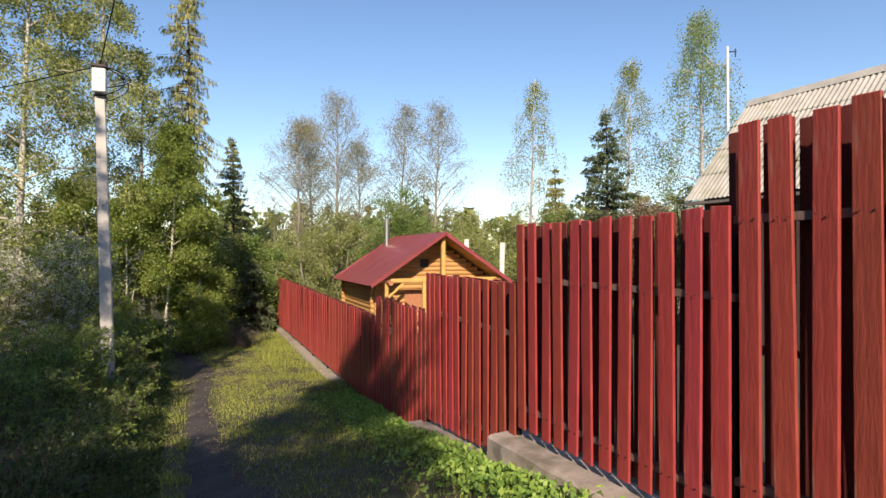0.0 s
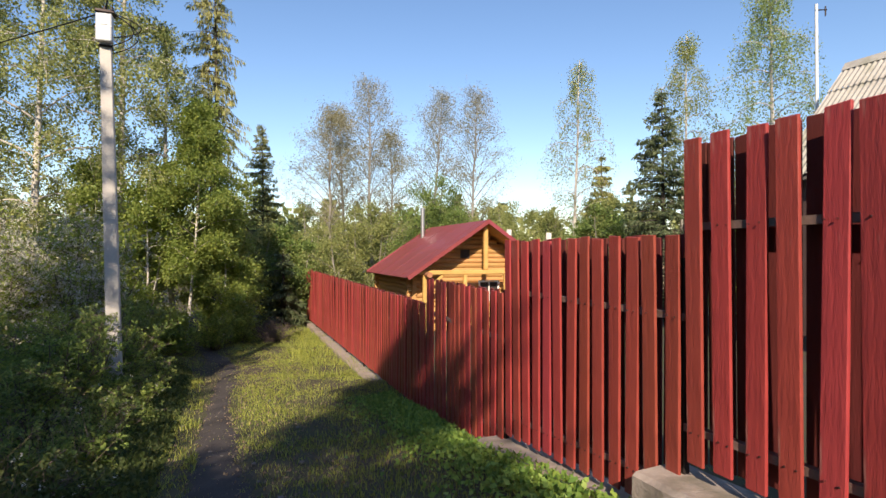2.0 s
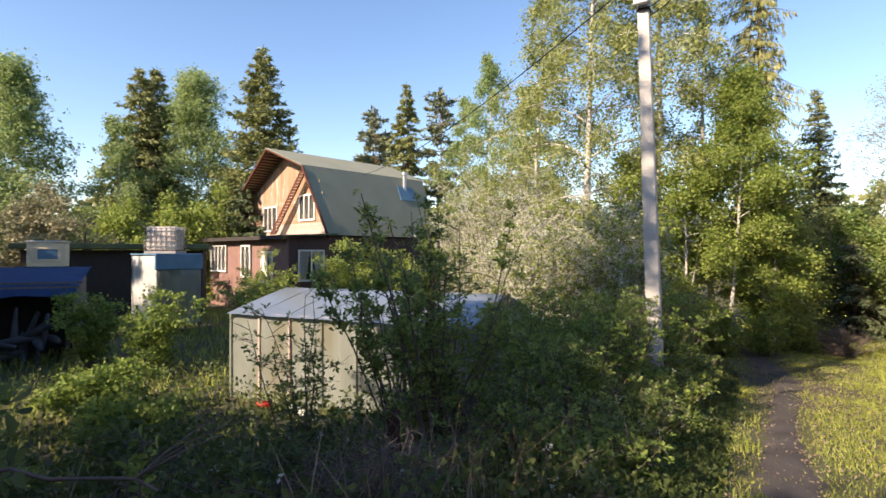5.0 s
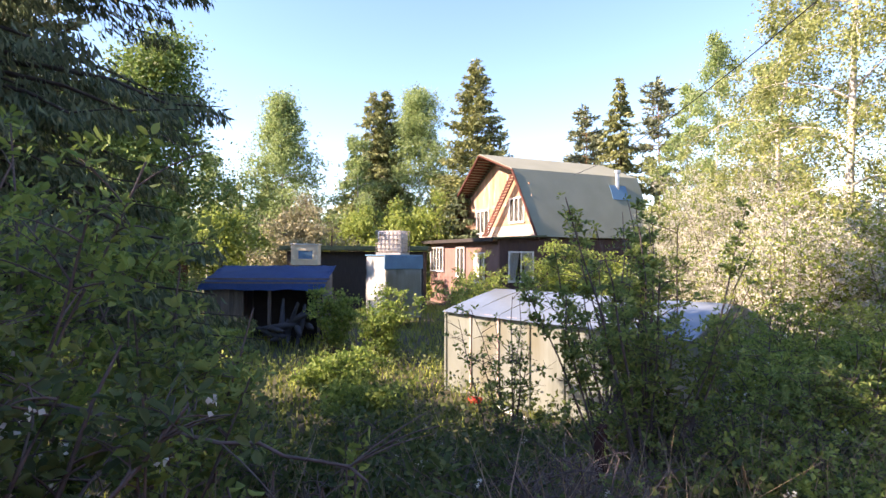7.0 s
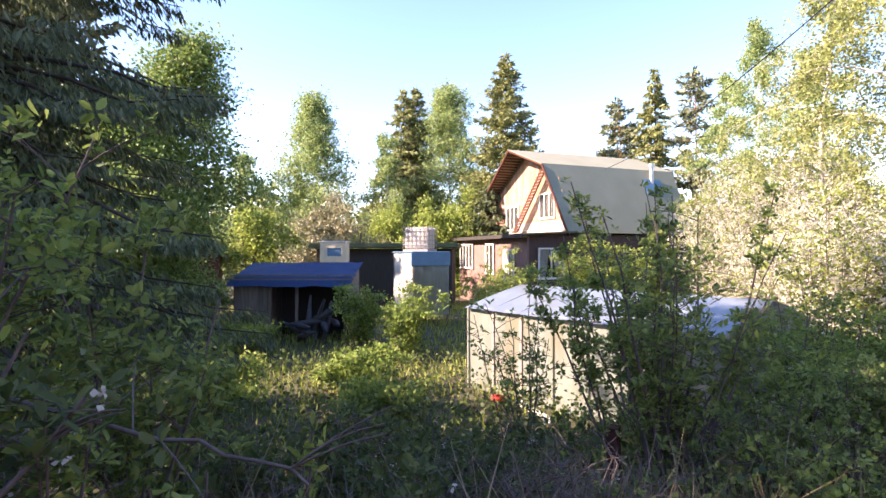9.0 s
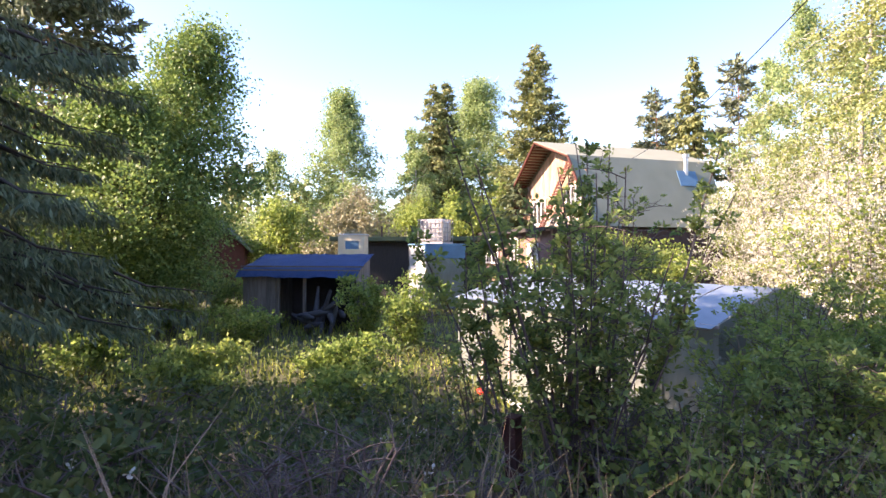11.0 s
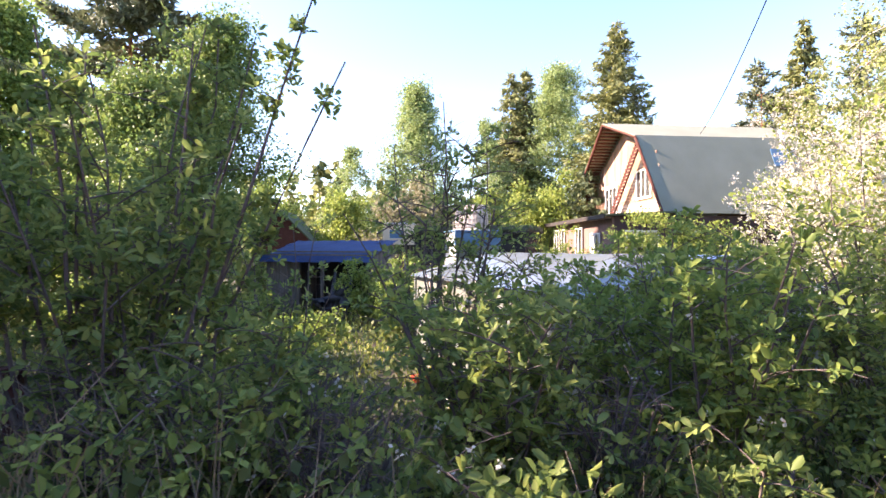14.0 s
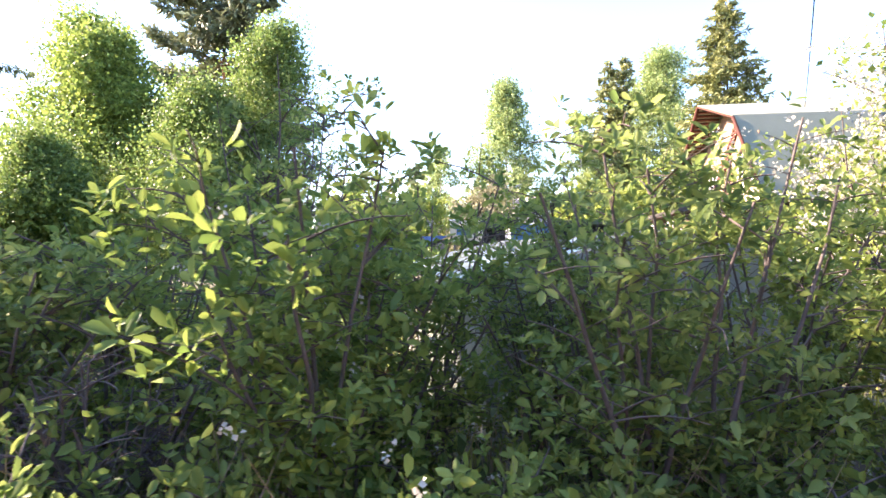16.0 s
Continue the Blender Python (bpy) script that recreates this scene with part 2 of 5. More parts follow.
def box(bm, x0, x1, y0, y1, z0, z1, m=None, bevel=0.0):
    """A box between the given bounds, bevelled, moved by m."""
    r = bmesh.ops.create_cube(bm, size=1)
    vs = r["verts"]
    for v in vs:
        v.co = Vector(((x0 + x1) / 2 + v.co.x * (x1 - x0), (y0 + y1) / 2 + v.co.y * (y1 - y0), (z0 + z1) / 2 + v.co.z * (z1 - z0)))
    if bevel:
        es = list({e for v in vs for e in v.link_edges})
        vs = bmesh.ops.bevel(bm, geom=es, offset=bevel, segments=1, affect="EDGES")["verts"]
    if m is not None:
        for v in {v for v in vs}:
            v.co = m @ v.co
    return vs


def box_part(name, bounds, material, parent=None, label="", m=None, bevel=0.006):
    bm = bmesh.new()
    box(bm, *bounds, m=m, bevel=bevel)
    return part(name, bm, material, parent, label)


def prism(bm, loop, a, b, axis="y"):
    """A closed outline (u, w) carried from a to b along y (or x)."""
    def put(u, w, d):
        return (u, d, w) if axis == "y" else (d, u, w)
    v0 = [bm.verts.new(put(u, w, a)) for u, w in loop]
    v1 = [bm.verts.new(put(u, w, b)) for u, w in loop]
    n = len(loop)
    bm.faces.new(v0), bm.faces.new(v1[::-1])
    for i in range(n):
        bm.faces.new((v0[i], v0[(i + 1) % n], v1[(i + 1) % n], v1[i]))


def tube_arrays(pts, radii, sides=6):
    pts = np.asarray(pts, float)
    d = np.gradient(pts, axis=0)
    d /= np.linalg.norm(d, axis=1, keepdims=True) + 1e-9
    ref = np.where(np.abs(d[:, 2:3]) > 0.9, np.array([[1.0, 0, 0]]), np.array([[0, 0, 1.0]]))
    u = np.cross(d, ref)
    u /= np.linalg.norm(u, axis=1, keepdims=True) + 1e-9
    w = np.cross(d, u)
    a = np.linspace(0, 2 * np.pi, sides, endpoint=False)
    v = pts[:, None] + np.asarray(radii, float)[:, None, None] * (np.cos(a)[None, :, None] * u[:, None] + np.sin(a)[None, :, None] * w[:, None])
    n = len(pts)
    i, j = np.meshgrid(np.arange(n - 1), np.arange(sides), indexing="ij")
    k = (j + 1) % sides
    f = np.stack([i * sides + j, i * sides + k, (i + 1) * sides + k, (i + 1) * sides + j], -1).reshape(-1, 4)
    return v.reshape(-1, 3), f


class Heap:
    """Collects quads of many small pieces into one mesh."""
    def __init__(self):
        self.v, self.f, self.n = [], [], 0

    def add(self, v, f):
        self.v.append(v), self.f.append(f + self.n)
        self.n += len(v)

    def tube(self, pts, radii, sides=6):
        self.add(*tube_arrays(pts, radii, sides))

    def leaves(self, rng, centres, length, width, up=0.0, axis=None, curl=0.18):
        """A pointed four-cornered leaf, slightly folded, at each centre; axis: mean direction they point in."""
        c = np.asarray(centres, float)
        n = len(c)
        if not n:
            return
        d = rng.normal(size=(n, 3))
        d[:, 2] += up
        if axis is not None:
            d = d * 0.45 + np.asarray(axis, float)
        d /= np.linalg.norm(d, axis=1, keepdims=True) + 1e-9
        s = np.cross(d, rng.normal(size=(n, 3)))
        s /= np.linalg.norm(s, axis=1, keepdims=True) + 1e-9
        nn = np.cross(d, s)
        k = rng.uniform(0.65, 1.3, (n, 1))
        L, W = length * k, width * k
        p0, p2 = c, c + d * L
        p1 = c + d * L * 0.45 + s * W * 0.5 + nn * W * curl
        p3 = c + d * L * 0.45 - s * W * 0.5 + nn * W * curl
        v = np.stack([p0, p1, p2, p3], 1).reshape(-1, 3)
        self.add(v, np.arange(n * 4).reshape(n, 4))

    def rosettes(self, rng, centres, per, length, width):
        """Whorls of folded, blunt leaves that spread round a shoot tip, mostly turned to the sky."""
        c0 = np.asarray(centres, float)
        n = len(c0)
        a = rng.normal(size=(n, 3)) * 0.75
        a[:, 2] += 0.9
        a /= np.linalg.norm(a, axis=1, keepdims=True) + 1e-9
        u = np.cross(a, rng.normal(size=(n, 3)))
        u /= np.linalg.norm(u, axis=1, keepdims=True) + 1e-9
        w = np.cross(a, u)
        k0 = rng.uniform(0.75, 1.25, (n, 1))
        for j in range(per):
            th = j * 2.4 + rng.uniform(-0.5, 0.5, (n, 1))
            out = u * np.cos(th) + w * np.sin(th)
            d = out * rng.uniform(0.6, 1.1, (n, 1)) + a * rng.uniform(0.1, 0.9, (n, 1))
            d /= np.linalg.norm(d, axis=1, keepdims=True)
            s = np.cross(d, a)
            s /= np.linalg.norm(s, axis=1, keepdims=True) + 1e-9
            nn = np.cross(s, d)
            k = k0 * rng.uniform(0.6, 1.2, (n, 1))
            L, W = length * k, width * k
            c = c0 + a * length * 0.35 * rng.uniform(-1.2, 0.6, (n, 1)) + d * L * 0.15
            lift = nn * W * 0.2
            pts = [c, c + d * L * 0.4 + s * W * 0.42 + lift, c + d * L * 0.78 + s * W * 0.40 + lift, c + d * L - nn * W * 0.12, c + d * L * 0.78 - s * W * 0.40 + lift, c + d * L * 0.4 - s * W * 0.42 + lift]
            i = np.arange(n)[:, None] * 6
            self.add(np.stack(pts, 1).reshape(-1, 3), np.concatenate([i + np.array([[0, 1, 2, 3]]), i + np.array([[0, 3, 4, 5]])]))

    def make(self, name, material, parent=None, label="", smooth=False):
        v, f = np.concatenate(self.v), np.concatenate(self.f)
        me = bpy.data.meshes.new(name)
        me.vertices.add(len(v))
        me.vertices.foreach_set("co", v.astype(np.float32).ravel())
        me.loops.add(f.size)
        me.loops.foreach_set("vertex_index", f.astype(np.int32).ravel())
        me.polygons.add(len(f))
        me.polygons.foreach_set("loop_start", np.arange(0, f.size, 4, dtype=np.int32))
        me.polygons.foreach_set("loop_total", np.full(len(f), 4, dtype=np.int32))
        if smooth:
            me.polygons.foreach_set("use_smooth", np.ones(len(f), dtype=bool))
        me.update(calc_edges=True)
        me.materials.append(material)
        ob = new(name, me)
        ob.parent = parent
        if label:
            ob["label"] = label
        return ob


def thing(name, x, y, z, label, category, group="", rz=0.0):
    ob = new(name)
    ob.empty_display_size = 0.2
    ob.matrix_world = pose(x, y, z, 0, 0, rz)
    return tagged(ob, label, category, group)


# ---- the lie of the land ----
PATH_Y = (-60, -10, 0, 2.8, 3.9, 5.8, 7.0, 9.2, 11.1, 16, 26, 40, 400)
PATH_Z = (6.0, 1.7, 0.25, -0.36, -0.52, -0.87, -1.07, -1.35, -1.53, -1.85, -2.25, -2.6, -3.0)


def smooth_step(a, b, v):
    k = np.clip((v - a) / (b - a), 0, 1)
    return k * k * (3 - 2 * k)


def lie(x, y):
    """Height of the ground."""
    x, y = np.asarray(x, float), np.asarray(y, float)
    p = np.interp(y, PATH_Y, PATH_Z)
    garden = np.minimum(p - 0.3, -2.35 + 0.05 * np.sin(x * 0.6) * np.cos(y * 0.5))
    g = p + (garden - p) * smooth_step(-1.3, -7.5, x)
    g = g + 0.16 * np.exp(-((x + 1.5) / 0.5) ** 2) - 0.05 * np.exp(-((x - 0.15) / 0.45) ** 2)
    return g + 0.03 * np.sin(1.7 * x + 0.6 * y) * np.sin(1.3 * y - 0.4 * x)


def ground_z(x, y):
    return float(lie(x, y))


def fence_x(y):
    return float(np.interp(y, (-6, 0, 2, 4.4, 7, 9.3, 29), (2.55, 2.68, 2.78, 2.95, 3.12, 3.32, 4.5)))


def build_ground():
    gx = np.concatenate([np.array([-400, -250, -150, -100, -70, -50, -40, -32, -26, -20, -16, -12, -9, -7]), np.arange(-5.5, 6.01, 0.14), np.array([7, 9, 12, 16, 22, 30, 40, 60, 100, 160, 250, 400])])
    gy = np.concatenate([np.array([-60, -40, -25, -15, -9]), np.arange(-5, 30.01, 0.16), np.array([32, 35, 40, 50, 70, 100, 150, 220, 300, 400])])
    X, Y = np.meshgrid(gx, gy, indexing="ij")
    Z = lie(X, Y)
    rng = np.random.default_rng(3)
    near = (np.abs(X) < 5.6) & (Y > -5) & (Y < 30)
    Z = Z + near * rng.normal(0, 0.012, Z.shape)
    nx, ny = X.shape
    idx = np.arange(nx * ny).reshape(nx, ny)
    f = np.stack([idx[:-1, :-1], idx[1:, :-1], idx[1:, 1:], idx[:-1, 1:]], -1).reshape(-1, 4)
    h = Heap()
    h.add(np.stack([X, Y, Z], -1).reshape(-1, 3), f)
    ob = h.make("ground", M_EARTH, smooth=True)
    tagged(ob, "sloping grassy ground with bare earth patches", "ground", kind="structure")
    # the trodden track: a thin skin over the ground with ragged sides
    ys = np.arange(-4, 24, 0.12)
    h = Heap()
    mid = np.interp(ys, (-4, 0, 4, 8, 12, 17, 24), (0.45, 0.42, 0.42, 0.30, 0.35, 0.7, -0.6))
    half = np.interp(ys, (-4, 2.5, 4.5, 8, 14, 24), (1.05, 0.85, 0.5, 0.28, 0.22, 0.34)) * (1 + 0.22 * np.sin(ys * 2.1) * np.sin(ys * 0.7 + 1)) + rng.normal(0, 0.025, len(ys))
    cols = np.linspace(-1, 1, 9)
    half = half + 0.12 * half * np.sin(ys * 5.3 + 0.6) * np.sin(ys * 1.9)
    X = mid[:, None] + half[:, None] * cols[None]
    Y = np.repeat(ys[:, None], 9, 1)
    Z = lie(X, Y) + 0.035 * (1 - cols[None] ** 2) - 0.02 * (np.abs(cols[None]) > 0.98) + rng.normal(0, 0.004, X.shape)
    idx = np.arange(X.size).reshape(X.shape)
    f = np.stack([idx[:-1, :-1], idx[:-1, 1:], idx[1:, 1:], idx[1:, :-1]], -1).reshape(-1, 4)
    h.add(np.stack([X, Y, Z], -1).reshape(-1, 3), f)
    tagged(h.make("footpath", M_TRACK, smooth=True), "dark trodden earth footpath with stones", "path", kind="structure")


build_ground()


# ---- fence ----
def picket_mesh(length, width, thick, slant_top=0.0):
    """One board with eased edges and a slightly sloped cut top."""
    bm = bmesh.new()
    box(bm, -thick / 2, thick / 2, -width / 2, width / 2, 0, length, bevel=0.004)
    for v in bm.verts:
        if v.co.z > length * 0.9:
            v.co.z += slant_top * v.co.y / width
    me = bpy.data.meshes.new("picket")
    bmesh.ops.recalc_face_normals(bm, faces=bm.faces)
    bm.to_mesh(me)
    bm.free()
    return me


PANELS = [  # from y, to y, top, lower end there and there
    (-3.2, -0.30, 2.66, 0.62, 0.42),
    (-0.30, 1.97, 2.21, 0.26, 0.03),
    (1.97, 4.38, 1.77, -0.10, -0.18),
    (4.38, 6.88, 1.21, -0.56, -0.82),
    (6.88, 9.75, 0.68, -0.98, -1.42),
    (9.75, 30.0, 0.29, -1.42, -2.12),
]


def build_fence():
    rng = random.Random(11)
    pitch, wide = 0.187, 0.122
    fp = thing("picket_fence", fence_x(2), 2.0, -0.3, "stepped red painted picket fence with boards on both faces", "fence")
    inv = fp.matrix_world.inverted()
    screws = Heap()
    for k, (y0, y1, top, b0, b1) in enumerate(PANELS):
        count = int((y1 - y0) / pitch)
        step = (y1 - y0) / count
        shared = {}
        for row in (0, 1):
            for i in range(count):
                y = y0 + (i + 0.5 + 0.5 * row) * step + rng.uniform(-0.008, 0.008)
                low = b0 + (b1 - b0) * (y - y0) / (y1 - y0) + rng.uniform(-0.014, 0.014)
                length = round(top + rng.uniform(-0.014, 0.014) - low, 2)
                key = (length, row)
                if key not in shared:
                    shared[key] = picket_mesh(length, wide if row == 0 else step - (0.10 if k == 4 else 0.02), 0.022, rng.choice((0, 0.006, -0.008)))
                    # back row gets the red with shade mixed into its colour
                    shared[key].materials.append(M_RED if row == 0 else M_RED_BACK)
                ob = new("picket" if row == 0 else "back_picket", shared[key])
                ob.parent = fp
                dirx = fence_x(y + 0.5) - fence_x(y - 0.5)
                lean = rng.gauss(0, 0.25)
                ob.matrix_local = inv @ pose(fence_x(y) + (0 if row == 0 else 0.10), y, low, lean, rng.gauss(0, 0.35), -math.degrees(math.atan(dirx)) + rng.gauss(0, 1.4))
        for upper in (True, False):
            ys = np.linspace(y0 + 0.01, y1 + (0.02 if k < 5 else 0), max(2, int((y1 - y0) / 1.5) + 1))
            zs = [top - 0.54 if upper else b0 + (b1 - b0) * (y - y0) / (y1 - y0) + 0.17 for y in ys]
            bm = bmesh.new()
            for (ya, za), (yb, zb) in zip(zip(ys[:-1], zs[:-1]), zip(ys[1:], zs[1:])):
                xa, xb = fence_x(ya) + 0.016, fence_x(yb) + 0.016
                vs = [bm.verts.new(inv @ Vector(c)) for c in ((xa, ya, za), (xa + 0.05, ya, za), (xa + 0.05, ya, za + 0.045), (xa, ya, za + 0.045), (xb, yb, zb), (xb + 0.05, yb, zb), (xb + 0.05, yb, zb + 0.045), (xb, yb, zb + 0.045))]
                for q in ((0, 1, 2, 3), (7, 6, 5, 4), (0, 4, 5, 1), (1, 5, 6, 2), (2, 6, 7, 3), (3, 7, 4, 0)):
                    bm.faces.new([vs[i] for i in q])
            part("rail", bm, M_RAIL, fp, "bare weathered wooden rail")
        # screw heads in pairs over each rail
        if y0 < 8:
            for i in range(count):
                y = y0 + (i + 0.5) * step
                low = b0 + (b1 - b0) * (y - y0) / (y1 - y0)
                for z in (top - 0.52, low + 0.19):
                    for dy in (-0.03, 0.03):
                        c = inv @ Vector((fence_x(y) - 0.013, y + dy, z + rng.uniform(-0.005, 0.005)))
                        screws.tube([c, c + Vector((-0.005, 0, 0))], [0.0065, 0.005], 5)
        # posts stand behind the rails
        n_posts = max(1, int(round((y1 - y0) / 2.4)))
        for i in range(n_posts + (1 if k == 5 else 0)):
            y = y0 + (y1 - y0) * i / n_posts + 0.05
            low = b0 + (b1 - b0) * (y - y0) / (y1 - y0)
            box_part("post", (-0.025, 0.025, -0.025, 0.025, -0.35, top - low - 0.15), M_STEEL, fp, "steel fence post", inv @ pose(fence_x(y) + 0.05, y, low))
    tagged(screws.make("screw_heads", M_STEEL, fp, "pairs of dark screw heads"), kind="stuff")


build_fence()


def kerb_block(y0, y1, z_top0, z_top1, drop, width=0.24, label="stepped concrete fence footing with rough sides"):
    """A cast footing under the fence with its own uneven faces."""
    bm = bmesh.new()
    n = max(3, int((y1 - y0) / 0.25))
    rng = random.Random(int(y0 * 10))
    rings = []
    for i in range(n + 1):
        y = y0 + (y1 - y0) * i / n
        z = z_top0 + (z_top1 - z_top0) * i / n
        x = fence_x(y)
        j = lambda a: rng.uniform(-a, a)
        rings.append([bm.verts.new(c) for c in ((x - width + j(0.012), y, z - drop), (x - width + 0.02 + j(0.01), y, z - 0.03 + j(0.008)), (x - width + 0.05 + j(0.01), y, z + j(0.006)), (x + 0.18, y, z + j(0.008)), (x + 0.2, y, z - drop))])
    for a, b in zip(rings[:-1], rings[1:]):
        for i in range(5):
            bm.faces.new((a[i], a[(i + 1) % 5], b[(i + 1) % 5], b[i]))
    bm.faces.new(rings[0]), bm.faces.new(rings[-1][::-1])
    ob = part("fence_footing", bm, M_CONC)
    return tagged(ob, label, "footing", "fence footings")


kerb_block(-3.2, -0.4, 0.55, 0.36, 0.7)
kerb_block(-0.35, 2.15, 0.2, -0.04, 0.6)
kerb_block(2.2, 4.6, -0.16, -0.30, 0.6)
kerb_block(4.65, 7.1, -0.64, -0.90, 0.5)
kerb_block(7.15, 9.6, -1.06, -1.44, 0.4)
kerb_block(11.6, 27.0, -1.60, -2.12, 0.4)


# ---- log cabin ----
def build_cabin():
    X, Y0, base, eave, ridge, half, length = 10.42, 20.9, -2.15, 0.13, 2.36, 3.35, 7.4
    c = thing("log_cabin", X, Y0, base, "small varnished log bath house with a maroon sheet metal roof", "cabin", rz=-3)
    ez, rzz = eave - base, ridge - base
    # roof slopes from sheets with seams
    slope = Vector((half, 0, ez - rzz))
    L = slope.length
    for side in (-1, 1):
        bm = bmesh.new()
        box(bm, 0, L, 0, length, -0.03, 0.03)
        roof = part("roof", bm, M_ROOFRED, c)
        roof.matrix_local = Matrix.Translation((0, 0, rzz)) @ Euler((0, math.atan2(rzz - ez, half) if side > 0 else math.pi - math.atan2(rzz - ez, half), 0)).to_matrix().to_4x4()
        if side < 0:
            for i in range(8):
                s = box_part("roof_sheet", (0.02, L * 0.52, i * length / 8 + 0.006, (i + 1) * length / 8 - 0.006, -0.047 - 0.004 * (i % 2), -0.032), M_ROOFRED, roof, bevel=0.003)
                s = box_part("roof_sheet", (L * 0.50, L + 0.04, (i + 0.4) * length / 8.5 + 0.006, (i + 1.4) * length / 8.5 - 0.006, -0.042 - 0.004 * (i % 2), -0.031), M_ROOFRED, roof, bevel=0.003)
        else:
            for i in range(10):
                box_part("soffit_board", (i * L / 10 + 0.004, (i + 1) * L / 10 - 0.004, 0.02, length - 0.02, -0.055, -0.034), M_LOG, roof, "varnished soffit board", bevel=0.003)
            for i in range(8):
                box_part("roof_sheet", (0.02, L + 0.03, i * length / 8 + 0.006, (i + 1) * length / 8 - 0.006, 0.032, 0.046), M_ROOFRED, roof, bevel=0.003)
        for e in (0.0, length):
            bm = bmesh.new()
            box(bm, 0, L + 0.03, e - 0.03, e + 0.03, -0.09, 0.06, bevel=0.004)
            part("bargeboard", bm, M_ROOFRED, roof, "maroon bargeboard")
    bm = bmesh.new()
    prism(bm, [(-0.22, rzz - 0.10), (0, rzz + 0.07), (0.22, rzz - 0.10), (0, rzz + 0.04)], -0.02, length + 0.02)
    part("ridge_cap", bm, M_ROOFRED, c)
    # log walls: courses of round logs, set back under the porch roof
    wx, wy0, wy1, r = half - 0.55, 1.35, length - 0.35, 0.11
    rows = int((ez + 0.1) / 0.2)
    for i in range(rows + 10):
        z = 0.12 + i * 0.2
        if z < ez + 0.02:
            runs = [((-wx - 0.25, wy0), (wx + 0.25, wy0)), ((-wx - 0.25, wy1), (wx + 0.25, wy1)), ((-wx, wy0 - 0.25), (-wx, wy1 + 0.25)), ((wx, wy0 - 0.25), (wx, wy1 + 0.25))]
        else:
            w = (rzz - z) / (rzz - ez) * half - 0.25
            if w < 0.3:
                break
            runs = [((-w, wy0), (w, wy0)), ((-w, wy1), (w, wy1))]
        for n, (a, b) in enumerate(runs):
            v, f = tube_arrays([(*a, z + 0.1 * (n > 1)), (*b, z + 0.1 * (n > 1))], [r, r], 10)
            bm = bmesh.new()
            vs = [bm.verts.new(p) for p in v]
            for q in f:
                bm.faces.new([vs[t] for t in q])
            bm.faces.new(vs[:10]), bm.faces.new(vs[10:])
            part("log", bm, M_LOG, c, smooth=False)
    # porch: tie beams, king post, corner posts, railing
    box_part("tie_beam", (-half + 0.35, half - 0.35, 0.28, 0.46, ez + 0.10, ez + 0.28), M_POST, c, "yellow varnished tie beam", bevel=0.03)
    box_part("king_post", (-0.09, 0.09, 0.27, 0.45, ez + 0.28, rzz - 0.1), M_POST, c, "yellow varnished king post", bevel=0.03)
    for px in (-half + 0.75, -0.9, 0.9, half - 0.75):
        box_part("porch_post", (px - 0.08, px + 0.08, 0.29, 0.45, 0, ez + 0.1), M_POST, c, "yellow varnished porch post", bevel=0.03)
    for sx in (-1, 1):
        bm = bmesh.new()
        p = [(sx * (half - 0.8), 0.37, ez + 0.12), (sx * (half - 0.8), length - 0.1, ez + 0.12)]
        v, f = tube_arrays([(p[0][0], -0.12, p[0][2]), p[1]], [0.11, 0.11], 10)
        vs = [bm.verts.new(q) for q in v]
        for q in f:
            bm.faces.new([vs[t] for t in q])
        bm.faces.new(vs[:10]), bm.faces.new(vs[10:])
        part("purlin", bm, M_LOGEND, c, "round purlin with a dark sawn end")
        # angled brace under the beam
        box_part("brace", (-0.05, 0.05, -0.05, 0.05, 0, 0.95), M_POST, c, "diagonal brace", Matrix.Translation((sx * (half - 0.78), 0.37, ez - 0.55)) @ Euler((0, -sx * 0.85, 0)).to_matrix().to_4x4(), 0.01)
    for z in (0.35, 0.95):
        box_part("porch_rail", (-half + 0.75, half - 0.75, 0.32, 0.42, z, z + 0.1), M_POST, c, bevel=0.01)
    # loft hatch and window on the gable, window with pale frame
    box_part("gable_vent", (-0.75, -0.35, wy0 - 0.15, wy0 - 0.10, ez + 0.75, ez + 1.1), M_ROOM, c, "small dark gable vent")
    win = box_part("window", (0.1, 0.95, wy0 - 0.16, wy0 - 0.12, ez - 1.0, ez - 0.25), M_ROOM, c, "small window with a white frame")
    for bnd in ((0.04, 0.12, ez - 1.06, ez - 0.19), (0.93, 1.01, ez - 1.06, ez - 0.19), (0.50, 0.55, ez - 1.0, ez - 0.25), (0.12, 0.93, ez - 0.27, ez - 0.19), (0.12, 0.93, ez - 1.06, ez - 0.98)):
        box_part("window_frame", (bnd[0], bnd[1], wy0 - 0.2, wy0 - 0.155, bnd[2], bnd[3]), M_WHITE, win, bevel=0.004)
    box_part("door", (-1.5, -0.7, wy0 - 0.16, wy0 - 0.12, 0.05, ez - 0.3), M_LOGEND, c, "brown boarded door")
    # chimney pipe
    h = Heap()
    h.tube([(-0.8, length - 1.2, rzz - 0.7), (-0.8, length - 1.2, rzz + 0.95)], [0.1, 0.1], 14)
    h.tube([(-0.8, length - 1.2, rzz + 0.9), (-0.8, length - 1.2, rzz + 0.99)], [0.13, 0.13], 14)
    h.make("chimney_pipe", M_TIN, c, "thin steel chimney pipe", True)


build_cabin()


